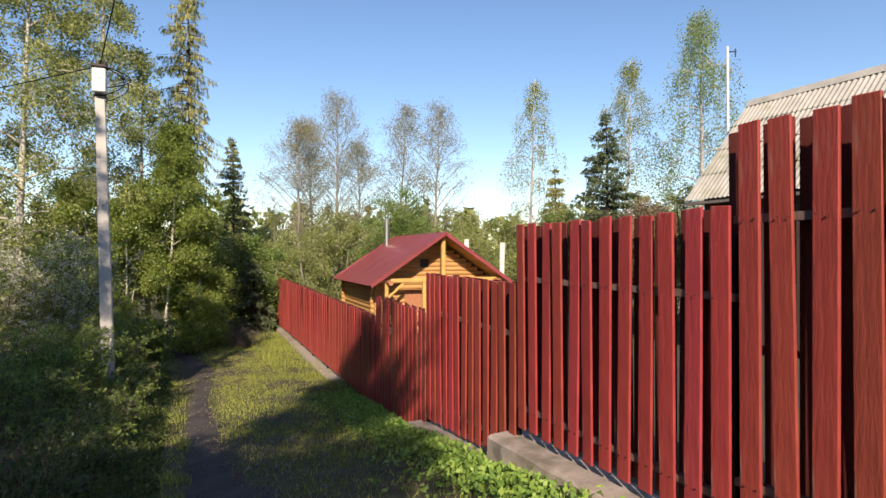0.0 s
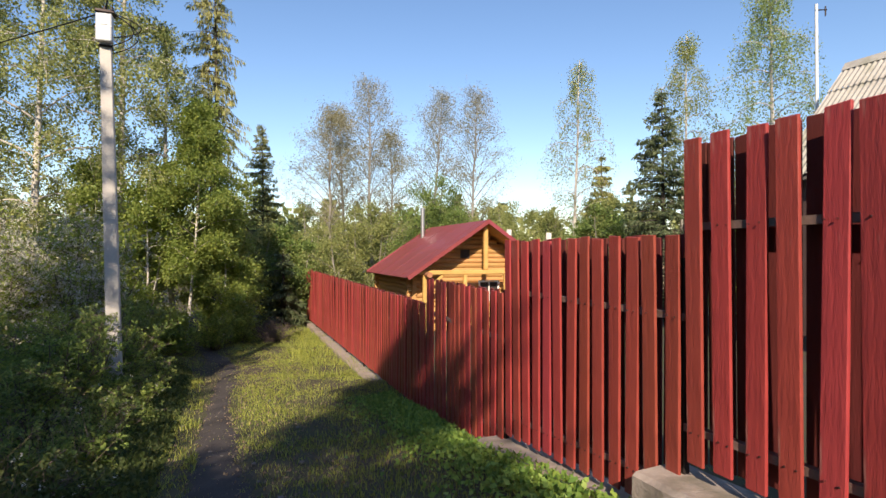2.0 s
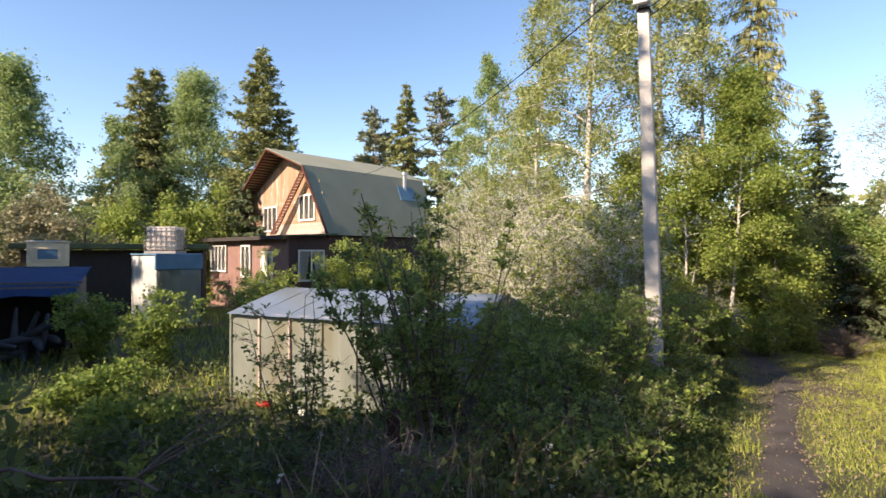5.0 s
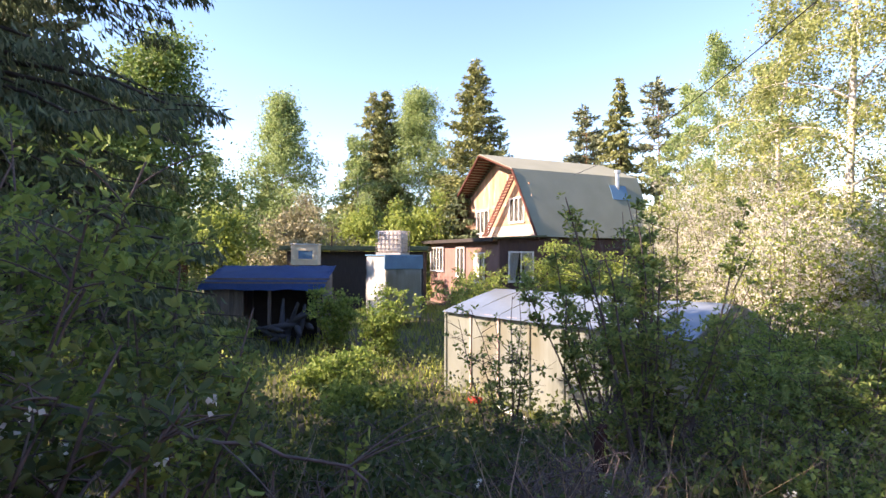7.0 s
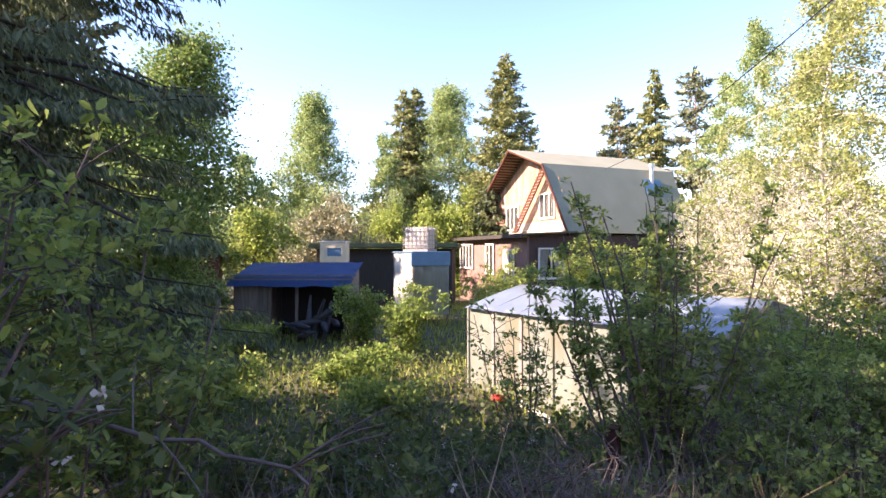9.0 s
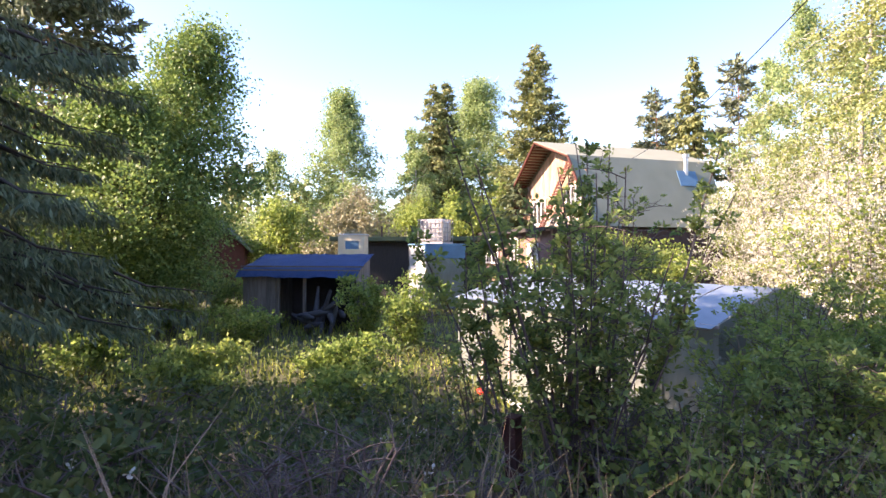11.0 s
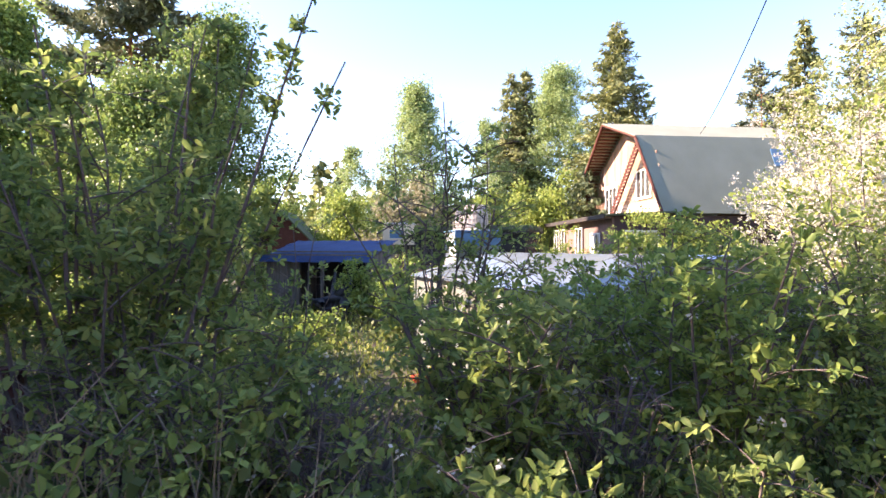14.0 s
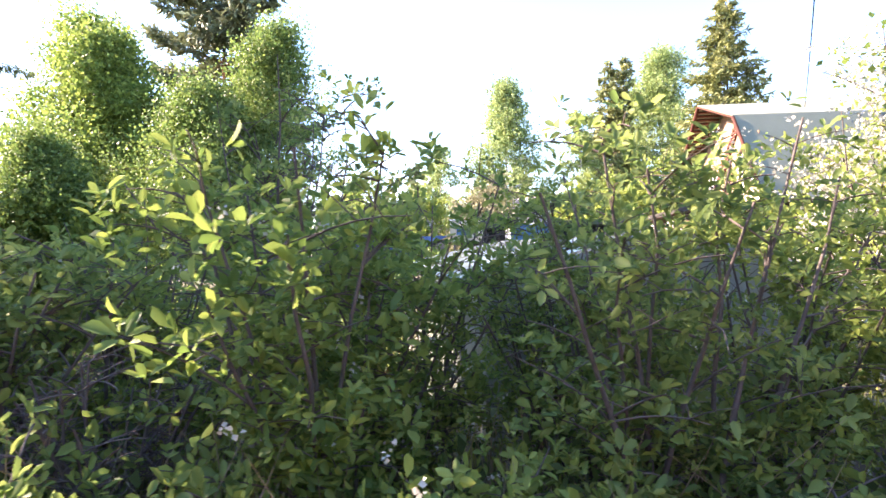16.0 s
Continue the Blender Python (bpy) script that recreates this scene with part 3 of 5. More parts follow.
# ---- house with corrugated roof ----
def build_slate_house():
    ex, ez, rx, rz, y0, y1 = 14.2, 3.1, 17.3, 6.55, 1.5, 11.7
    g = ground_z(15, 7)
    s = thing("slate_roofed_house", rx, y1, g, "old house with a steep grey corrugated sheet roof", "house")
    inv = s.matrix_world.inverted()
    ux = Vector((ex - rx, 0, ez - rz))
    L = ux.length
    ux.normalize()
    nrm = Vector((-(rz - ez), 0, rx - ex)).normalized()
    if nrm.z < 0:
        nrm = -nrm
    # corrugated sheets, overlapping in courses
    wave, rows = 0.15, 4
    ys = np.arange(y0, y1 + 0.001, wave / 6)
    for side in (1, -1):
        for r in range(rows):
            a, b = max(0, L * r / rows - 0.10), L * (r + 1) / rows
            h = Heap()
            lift = 0.022 * np.sin(ys * 2 * np.pi / wave)
            rowv = []
            for t, up in ((a, 0.0), (b, 0.03)):
                p = Vector((rx, 0, rz)) + Vector((ux.x * side, 0, ux.z)) * t + Vector((nrm.x * side, 0, nrm.z)) * (0.03 + up)
                q = np.stack([p.x + nrm.x * side * lift, ys, p.z + nrm.z * lift], -1)
                q[:, 2] += 0.01 * np.sin(ys * 0.8 + r)
                rowv.append(q)
            v = np.concatenate(rowv) - np.array((rx, y1, g))
            n = len(ys)
            i = np.arange(n - 1)
            h.add(v, np.stack([i, i + 1, n + i + 1, n + i], -1))
            h.make("roof_course", M_SLATE, s, "course of corrugated grey sheets", True)
    bm = bmesh.new()
    prism(bm, [(-0.2, rz - 0.12 - g), (0, rz + 0.13 - g), (0.2, rz - 0.12 - g), (0, rz + 0.05 - g)], y0 - y1, 0)
    part("ridge_cap", bm, M_SLATE, s)
    bm = bmesh.new()
    w = rx - ex - 0.35
    prism(bm, [(-w, 0), (w, 0), (w, ez - g + 0.15), (0, rz - g - 0.15), (-w, ez - g + 0.15)], y0 - y1 + 0.4, -0.4)
    part("wall", bm, M_BROWNWALL, s, "dark brown boarded walls")
    bm = bmesh.new()
    box(bm, -3.1, -2.95, y0 - y1, 0, ez - g - 0.12, ez - g - 0.02, bevel=0.01)
    part("fascia", bm, M_BOARDGREY, s)
    # brick chimney with a cap
    ch = box_part("chimney", (-0.3, 0.3, -8.3, -7.7, rz - g - 0.5, rz - g + 0.75), M_LATH, s, "dark brick chimney", bevel=0.01)
    box_part("chimney_cap", (-0.38, 0.38, -8.38, -7.62, rz - g + 0.75, rz - g + 0.87), M_TIN, ch, bevel=0.01)
    # antenna mast beside the gable
    m = thing("antenna_mast", 17.6, 12.7, ground_z(17.6, 12.7), "thin pale antenna mast with a short cross arm", "antenna")
    z0 = ground_z(17.6, 12.7)
    h = Heap()
    h.tube([(0, 0, 0), (0.02, 0, 5), (0.0, 0, 8.9 - z0)], [0.05, 0.05, 0.045], 8)
    h.make("mast", M_WHITE, m)
    h = Heap()
    h.tube([(-0.05, 0, 8.7 - z0), (0.35, -0.1, 8.75 - z0)], [0.02, 0.02], 5)
    h.tube([(0.3, -0.09, 8.55 - z0), (0.3, -0.09, 8.85 - z0)], [0.025, 0.025], 5)
    h.make("cross_arm", M_STEEL, m)


build_slate_house()


# ---- utility pole ----
def build_pole():
    x, y = -1.32, 13.0
    z = ground_z(x, y)
    p = thing("utility_pole", x, y, z, "pale concrete utility pole with a meter box near its top", "pole")
    bm = bmesh.new()
    H = 5.35 - z
    vs = box(bm, -0.12, 0.12, -0.1, 0.1, -0.3, H, bevel=0.015)
    for v in bm.verts:
        k = 1 - 0.28 * max(0, v.co.z) / H
        v.co.x, v.co.y = v.co.x * k - 0.028 * v.co.z, v.co.y * k
    part("shaft", bm, M_POLE, p)
    R = pose(-0.16, -0.12, 0, 0, 0, -8)
    bx = box_part("meter_box", (-0.125, 0.125, -0.13, 0.0, H - 0.58, H - 0.10), M_BOX, p, "grey plastic meter box", R, 0.015)
    box_part("box_window", (-0.06, 0.06, -0.137, -0.128, H - 0.30, H - 0.20), M_LENS, bx, "clear meter window", R, 0.003)
    box_part("box_lid_seam", (-0.128, 0.128, -0.133, -0.12, H - 0.345, H - 0.335), M_CAGE, bx, "lid seam", R, 0.001)
    box_part("pole_cap", (-0.15, 0.15, -0.13, 0.13, H - 0.03, H + 0.02), M_STEEL, p, "steel band at the pole top", Matrix.Translation((-0.18, 0, 0)))
    for dz in (0.02, -0.6):
        box_part("bracket", (-0.11, 0.11, -0.11, 0.11, H + dz - 0.03, H + dz), M_STEEL, p, "steel bracket", Matrix.Translation((-0.17, 0, 0)), 0.004)
    for dx, k in ((0.16, 0), (0.05, 1)):
        h = Heap()
        h.tube([(dx - 0.25, 0, H - 0.02), (dx - 0.25, 0, H + 0.12)], [0.035, 0.02], 8)
        h.make("insulator", M_STEEL, p)
    # loops of cable beside the box
    for k, (w, drop) in enumerate(((0.48, 0.75), (0.40, 0.60), (0.52, 0.45))):
        t = np.linspace(0, 1, 14)
        h = Heap()
        h.tube(np.stack([-0.15 + w * np.sin(t * np.pi) ** 0.8, 0.02 * t, H + 0.02 - drop * t], -1), [0.011] * 14, 5)
        h.make("cable_loop", M_CABLE, p, "slack black cable loop")

    def cable(a, b, sag, label):
        t = np.linspace(0, 1, 30)
        a, b = np.array(a), np.array(b)
        q = a + (b - a) * t[:, None]
        q[:, 2] -= sag * 4 * t * (1 - t)
        h = Heap()
        h.tube(q, [0.012] * 30, 6)
        tagged(h.make("overhead_cable", M_CABLE, smooth=True), label, "cable", "overhead cables")
    top = (x - 0.18, y, 5.37)
    cable(top, (3.2, -8.0, 13.0), 0.3, "black overhead cable strung from the utility pole")
    cable(top, (-17.5, 26.0, 4.9), 0.5, "black overhead cable strung to the wooden house")


build_pole()


# ---- wooden house beyond the garden ----
def window(parent, m, w, h, lights=2, label="white framed window", curtain=False):
    """Window on a wall whose outward side is -y of m; centre at the origin of m."""
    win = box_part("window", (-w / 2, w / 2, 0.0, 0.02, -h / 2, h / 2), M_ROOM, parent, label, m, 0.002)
    bars = [(-w / 2 - 0.06, -w / 2 + 0.03, -h / 2, h / 2), (w / 2 - 0.03, w / 2 + 0.06, -h / 2, h / 2), (-w / 2 - 0.06, w / 2 + 0.06, h / 2 - 0.03, h / 2 + 0.06), (-w / 2 - 0.08, w / 2 + 0.08, -h / 2 - 0.08, -h / 2 + 0.03)]
    for i in range(1, lights):
        cx = -w / 2 + w * i / lights
        bars.append((cx - 0.035, cx + 0.035, -h / 2, h / 2))
    for i, (a, b, c, d) in enumerate(bars):
        box_part("window_frame" if i != 3 else "window_sill", (a, b, -0.07 - 0.003 * i, -0.02, c, d), M_WHITE, win, "", m, 0.004)
    g = box_part("pane", (-w / 2, w / 2, -0.035, -0.03, -h / 2, h / 2), M_GLASS, win, "", m, 0)
    g.visible_shadow = False
    if curtain:
        for s in (-1, 1):
            bm = bmesh.new()
            n = 12
            vs = []
            for i in range(n + 1):
                k = i / n
                xt, xb = s * w / 2 * (1 - k * 0.9), s * w / 2 * (1 - k * 0.55)
                yy = -0.006 - 0.006 * math.sin(i * 1.9)
                vs.append((bm.verts.new(m @ Vector((xt, yy, h / 2 - 0.02))), bm.verts.new(m @ Vector((xb, yy, -h / 2 + 0.02)))))
            for a, b in zip(vs[:-1], vs[1:]):
                bm.faces.new((a[0], b[0], b[1], a[1]))
            part("curtain", bm, M_CURTAIN, win, "white net curtain")
    return win


def build_house():
    H = thing("dacha_house", -22.9, 25.8, -2.4, "wooden house with a grey broken gable roof and a brown porch", "house")
    H.matrix_world = pose(-25.9, 28.58, -2.23, 0, 0, -13.5) @ Matrix.Scale(1.056, 4)
    K, A, E = (3.2, 7.8), (0.0, 9.1), (4.85, 3.85)
    length = 8.5
    front = {"A": -1.3, "K": -0.9, "E": -0.3}

    def slab(p, q, fp, fq, name, mat, thick, label=""):
        """A roof plane from edge p to edge q (x, z), its front ends at fp, fq."""
        bm = bmesh.new()
        n = Vector((q[1] - p[1], 0, -(q[0] - p[0]))).normalized() * thick
        if n.z > 0:
            n = -n
        vs = []
        for off in (Vector(), n):
            for (u, w), y in ((p, fp), (q, fq), (q, length), (p, length)):
                vs.append(bm.verts.new(Vector((u, y, w)) + off))
        for f in ((0, 1, 2, 3), (7, 6, 5, 4), (0, 4, 5, 1), (1, 5, 6, 2), (2, 6, 7, 3), (3, 7, 4, 0)):
            bm.faces.new([vs[i] for i in f])
        return part(name, bm, mat, H, label)
    KR, ER, KL, EL = K, E, (3.85, 6.95), (4.95, 3.85)
    for s in (1, -1):
        K, E = (KR, ER) if s > 0 else (KL, EL)
        slab((s * A[0], A[1]), (s * K[0], K[1]), front["A"], front["K"], "roof_upper", M_ROOFGREY, 0.08, "upper roof slope of grey roofing")
        slab((s * K[0], K[1]), (s * E[0], E[1]), front["K"], front["E"], "roof_lower", M_ROOFGREY, 0.08, "steep lower roof slope of grey roofing")
        # lathing seen under the front overhang
        for (p, q, fp, fq) in ((A, K, front["A"], front["K"]), (K, E, front["K"], front["E"])):
            n = 16
            for i in range(n):
                t = (i + 0.5) / n
                u, w = p[0] + (q[0] - p[0]) * t, p[1] + (q[1] - p[1]) * t
                y = fp + (fq - fp) * t
                box_part("lath", (-0.05, 0.05, y + 0.03, 0.0, -0.15, -0.10), M_LATH, H, "red brown roof lath", Matrix.Translation((s * u, 0, w)) @ Euler((0, s * math.atan2(p[1] - q[1], q[0] - p[0]), 0)).to_matrix().to_4x4(), 0)
            a, b = Vector((s * p[0], fp + 0.04, p[1] - 0.1)), Vector((s * q[0], fq + 0.04, q[1] - 0.1))
            h = Heap()
            h.tube([a, b], [0.09, 0.09], 4)
            h.make("bargeboard", M_LATH, H, "red brown bargeboard")
    # gable boards: upright above, level below
    for i in range(26):
        x0 = -3.9 + i * 0.3
        top = min(9.0 - abs(x0 + 0.15) * (1.3 / 3.2 if x0 > -0.2 else 2.15 / 3.85) - 0.25, 7.75 - (abs(x0 + 0.15) - 3.2) * (3.95 / 1.65) - 0.15)
        if top > 6.0:
            box_part("gable_board", (x0 + 0.004, x0 + 0.296, 0.0, 0.06, 6.0, top), M_GABLE, H, "raw pine gable board", bevel=0.004)
    for i in range(12):
        z0 = 3.6 + i * 0.2
        w = min(4.6, 3.2 + (7.8 - z0 - 0.2) * (1.65 / 3.95) - 0.12)
        box_part("gable_board", (-w, w, 0.0, 0.055, z0 + 0.003, z0 + 0.197), M_GABLEW if i < 5 else M_GABLE, H, bevel=0.004)
    window(H, pose(-1.75, -0.005, 5.0), 1.6, 1.45, 3)
    window(H, pose(2.4, -0.005, 5.5), 1.55, 1.4, 3)
    # slatted stair screen across the gable
    a, b = Vector((2.65, -0.5, 7.5)), Vector((-0.65, -0.5, 4.05))
    for i in range(22):
        t = i / 21
        c = a.lerp(b, t)
        box_part("screen_slat", (-0.3, 0.3, -0.03, 0.03, -0.055, 0.055), M_LATH, H, "", Matrix.Translation(c), 0.004)
    for off in (-0.28, 0.28):
        h = Heap()
        h.tube([a + Vector((off, 0.05, 0)), b + Vector((off, 0.05, 0))], [0.05, 0.05], 4)
        h.make("screen_rail", M_LATH, H)
    # storey below and porch in front
    def wall(x0, x1, y0, y1, z0, z1, mat=M_BROWNWALL, label="dark brown painted wall board"):
        along = x1 - x0 if abs(x1 - x0) > abs(y1 - y0) else y1 - y0
        n = int(along / 0.6) + 1
        for i in range(n):
            if abs(x1 - x0) > abs(y1 - y0):
                box_part("wall_board", (x0 + (x1 - x0) * i / n + 0.003, x0 + (x1 - x0) * (i + 1) / n - 0.003, y0, y1, z0, z1), mat, H, label, bevel=0.004)
            else:
                box_part("wall_board", (x0, x1, y0 + (y1 - y0) * i / n + 0.003, y0 + (y1 - y0) * (i + 1) / n - 0.003, z0, z1), mat, H, label, bevel=0.004)
    # front wall takes the sun-lightened tone, the other sides the dark one
    wall(-4.5, 4.6, -2.62, -2.5, -0.35, 3.66, M_PINKWALL, "pinkish brown wall board with sunlight in its colour")
    wall(4.48, 4.6, -2.5, length - 0.3, -0.35, 3.75)
    wall(-4.6, -4.48, -2.5, length - 0.3, -0.35, 3.75)
    wall(-4.5, 4.5, length - 0.45, length - 0.3, -0.35, 3.75)
    bm = bmesh.new()
    prism(bm, [(-4.5, 3.6), (4.5, 3.6), (3.05, 7.65), (0, 8.9), (-3.05, 7.2)], length - 0.5, length - 0.42)
    part("rear_gable", bm, M_GABLE, H)
    bm = bmesh.new()
    vs = box(bm, -5.1, 4.95, -3.1, 0.3, 3.68, 3.77)
    for v in bm.verts:
        v.co.z += 0.05 * (v.co.y + 3.1)
    part("porch_roof", bm, M_DARKROOF, H, "flat brown edged porch roof")
    box_part("porch_fascia", (-5.1, 4.95, -3.14, -3.1, 3.56, 3.77), M_DARKBOARD, H, "dark brown fascia board")
    for i in range(12):
        box_part("rafter_end", (-4.9 + i * 0.85, -4.8 + i * 0.85, -3.09, -2.6, 3.58, 3.67), M_GABLEW, H, "pale rafter end", bevel=0.004)
    window(H, pose(-3.2, -2.66, 2.55), 2.0, 1.5, 4)
    window(H, pose(0.3, -2.66, 2.4), 1.0, 1.7, 2)
    window(H, pose(2.7, -2.66, 2.1), 1.15, 1.6, 2, curtain=True)
    window(H, pose(4.64, -1.2, 2.2, 0, 0, 90), 1.5, 1.55, 2, "white window with net curtains", True)
    # metal flue low on the roof
    h = Heap()
    h.tube([(3.5, length - 1.9, 5.6), (3.5, length - 1.9, 8.1)], [0.13, 0.13], 12)
    h.tube([(3.5, length - 1.9, 7.95), (3.5, length - 1.9, 8.15)], [0.2, 0.2], 12)
    h.make("flue", M_TIN, H, "galvanised flue pipe", True)
    box_part("flue_flashing", (-0.1, 0.9, -0.65, 0.65, 0.02, 0.05), M_BLUETOP, H, "blue flashing sheet", Matrix.Translation((3.5, length - 1.9, 7.08)) @ Euler((0, math.atan2(3.95, 1.65), 0)).to_matrix().to_4x4())


build_house()


# ---- greenhouse ----
def build_greenhouse():
    ang = 4.5
    G = thing("greenhouse", -9.65, 11.45, -2.58, "cloudy polycarbonate greenhouse with a low pitched roof", "greenhouse", rz=ang)
    Ln, W, He, Hr = 5.6, 3.4, 2.08, 2.5
    n = 7
    for i in range(n):
        a, b = i * Ln / n + 0.008, (i + 1) * Ln / n - 0.008
        for y in (0.0, W):
            bm = bmesh.new()
            q = 6
            grid = [[bm.verts.new((a + (b - a) * u / q, y + 0.012 * math.sin(u * 1.3 + i) * math.sin(w * 0.9 + i), 0.12 + (He - 0.12) * w / q)) for w in range(q + 1)] for u in range(q + 1)]
            for u in range(q):
                for w in range(q):
                    bm.faces.new((grid[u][w], grid[u + 1][w], grid[u + 1][w + 1], grid[u][w + 1]))
            part("wall_sheet", bm, M_POLY, G, smooth=True)
        for y, s in ((0.0, 1), (W, -1)):
            bm = bmesh.new()
            q = 5
            grid = [[bm.verts.new((a + (b - a) * u / q, y - s * 0.15 + s * (W / 2 + 0.15) * w / q, He - 0.03 + (Hr - He + 0.03) * (1 - (1 - w / q) ** 1.12) + 0.006 * math.sin(u * 1.1 + w + i))) for w in range(q + 1)] for u in range(q + 1)]
            for u in range(q):
                for w in range(q):
                    bm.faces.new((grid[u][w], grid[u + 1][w], grid[u + 1][w + 1], grid[u][w + 1]))
            part("roof_sheet", bm, M_POLYROOF, G, smooth=True)
        box_part("wall_batten", (a - 0.03, a + 0.02, -0.04, 0.0, 0.05, He), M_GABLEW if i in (1, 2) else M_POLY, G, bevel=0.004)
    for x in (0.0, Ln):
        bm = bmesh.new()
        prism(bm, [(0, 0.1), (W, 0.1), (W, He), (W / 2, Hr), (0, He)], x - 0.01, x + 0.01, "x")
        part("end_wall", bm, M_POLY, G)
    for y in (-0.02, W + 0.02):
        box_part("sill_board", (-0.05, Ln + 0.05, y - 0.04, y + 0.04, -0.1, 0.13), M_BOARDGREY, G, "weathered base board", bevel=0.006)
        box_part("eave_rail", (-0.03, Ln + 0.03, y - 0.02, y + 0.02, He - 0.05, He + 0.0), M_GABLEW, G, bevel=0.004)
    box_part("ridge_rail", (-0.03, Ln + 0.03, W / 2 - 0.03, W / 2 + 0.03, Hr - 0.09, Hr - 0.02), M_BOARDGREY, G)
    # lying board and small clutter at the foot of the wall
    b = box_part("white_plank", (-0.6, 0.6, -0.08, 0.08, 0, 0.05), M_WHITE)
    b.matrix_world = pose(-7.3, 11.2, ground_z(-7.3, 11.2) + 0.04, 0, 3, -12)
    tagged(b, "white painted plank lying by the greenhouse", "plank")
    h = Heap()
    h.tube([(0, 0, 0), (0, 0, 0.08), (0, 0, 0.1)], [0.12, 0.16, 0.05], 12)
    r = h.make("plastic_bowl", M_REDTOY, smooth=True)
    r.matrix_world = pose(-8.3, 11.15, ground_z(-8.3, 11.15) + 0.02)
    tagged(r, "small red plastic bowl beside the greenhouse", "bowl")


build_greenhouse()


# ---- garden outbuildings ----
def build_yard():
    # wrapped shower stall with the tank on top
    g = ground_z(-19.9, 16.6)
    S = thing("shower_stall", -19.9, 16.6, g, "tall stall wrapped in clouded film with a blue cover", "stall", rz=-5)
    W, D, Ht = 1.85, 1.75, 3.05
    for name, bnd, mat in (("wall_front", (-W / 2, W / 2, -D / 2, -D / 2 + 0.04, 0.45, Ht), M_FILM), ("wall_back", (-W / 2, W / 2, D / 2 - 0.04, D / 2, 0.45, Ht), M_FILM),
                           ("wall_side", (-W / 2 - 0.02, -W / 2 + 0.02, -D / 2 + 0.045, D / 2 - 0.045, 0.35, Ht), M_FILM), ("wall_side", (W / 2 - 0.02, W / 2 + 0.02, -D / 2 + 0.045, D / 2 - 0.045, 0.45, Ht - 0.5), M_POLY)):
        bm = bmesh.new()
        box(bm, *bnd)
        bmesh.ops.subdivide_edges(bm, edges=bm.edges[:], cuts=6, use_grid_fill=True)
        r = random.Random(5)
        for v in bm.verts:
            v.co.x += r.uniform(-0.015, 0.015)
            v.co.y += r.uniform(-0.015, 0.015)
        part(name, bm, mat, S, smooth=True)
    box_part("blue_cover", (W / 2 - 0.03, W / 2 + 0.06, -D / 2 - 0.06, D / 2 + 0.06, Ht - 0.52, Ht + 0.03), M_BLUETOP, S, "faded blue cover sheet", bevel=0.02)
    box_part("roof", (-W / 2 - 0.05, W / 2 + 0.05, -D / 2 - 0.05, D / 2 + 0.05, Ht + 0.032, Ht + 0.09), M_BLUETOP, S, bevel=0.02)
    for x in (-W / 2 + 0.05, W / 2 - 0.05):
        for y in (-D / 2 + 0.05, D / 2 - 0.05):
            box_part("post", (x - 0.04, x + 0.04, y - 0.04, y + 0.04, -0.1, Ht), M_BOARDGREY, S)
    T = thing("caged_water_tank", -20.2, 16.75, g + Ht + 0.09, "white plastic water tank in a galvanised cage on a stall", "water tank", rz=33)
    bm = bmesh.new()
    box(bm, -0.56, 0.56, -0.46, 0.46, 0.13, 1.05, bevel=0.07)
    part("container", bm, M_IBC, T, "milky white plastic container", True)
    box_part("pallet", (-0.6, 0.6, -0.5, 0.5, 0.0, 0.1), M_CAGE, T, bevel=0.01)
    for i in range(7):
        x = -0.59 + i * 1.18 / 6
        for y in (-0.49, 0.49):
            box_part("cage_bar", (x - 0.011, x + 0.011, y - 0.011, y + 0.011, 0.1, 1.06), M_CAGE, T, bevel=0)
    for i in range(5):
        y = -0.49 + i * 0.98 / 4
        for x in (-0.59, 0.59):
            box_part("cage_bar", (x - 0.011, x + 0.011, y - 0.011, y + 0.011, 0.1, 1.06), M_CAGE, T, bevel=0)
    for z in (0.3, 0.5, 0.7, 0.9, 1.05):
        for y in (-0.5, 0.5):
            box_part("cage_bar", (-0.6, 0.6, y - 0.013, y + 0.013, z - 0.012, z + 0.012), M_CAGE, T, bevel=0)
        for x in (-0.6, 0.6):
            box_part("cage_bar", (x - 0.013, x + 0.013, -0.5, 0.5, z - 0.012, z + 0.012), M_CAGE, T, bevel=0)
    # tarp-roofed wood shed
    g = ground_z(-19.5, 11)
    A = thing("wood_shed", -19.2, 10.9, g, "low grey board shed with a rumpled blue tarpaulin roof", "shed", rz=54)
    w = 2.0
    for i in range(7):
        box_part("wall_board", (-w + i * 0.17, -w + i * 0.17 + 0.16, -1.02, -0.98, -0.1, 1.95), M_BOARDGREY, A)
    for i in range(24):
        box_part("back_board", (-w + i * 0.168, -w + i * 0.168 + 0.16, 0.98, 1.02, -0.1, 2.5), M_BOARDGREY, A)
    for i in range(12):
        for x in (-w - 0.03, w):
            box_part("side_board", (x, x + 0.03, -0.96 + i * 0.16, -0.81 + i * 0.16, -0.1, 2.0 + 0.5 * i / 12), M_BOARDGREY, A)
    for x in (-w + 1.25, 0.2, w - 0.1):
        box_part("post", (x - 0.05, x + 0.05, -1.0, -0.9, -0.1, 2.0), M_BOARDGREY, A)
    # added dark sheet that stands for the shade inside the shed
    box_part("interior_shade_panel", (-0.7, 1.9, 0.2, 0.24, 0.0, 1.9), M_ROOM, A, "dark panel painted as the unlit shed interior")
    bm = bmesh.new()
    q = 18
    r = random.Random(8)
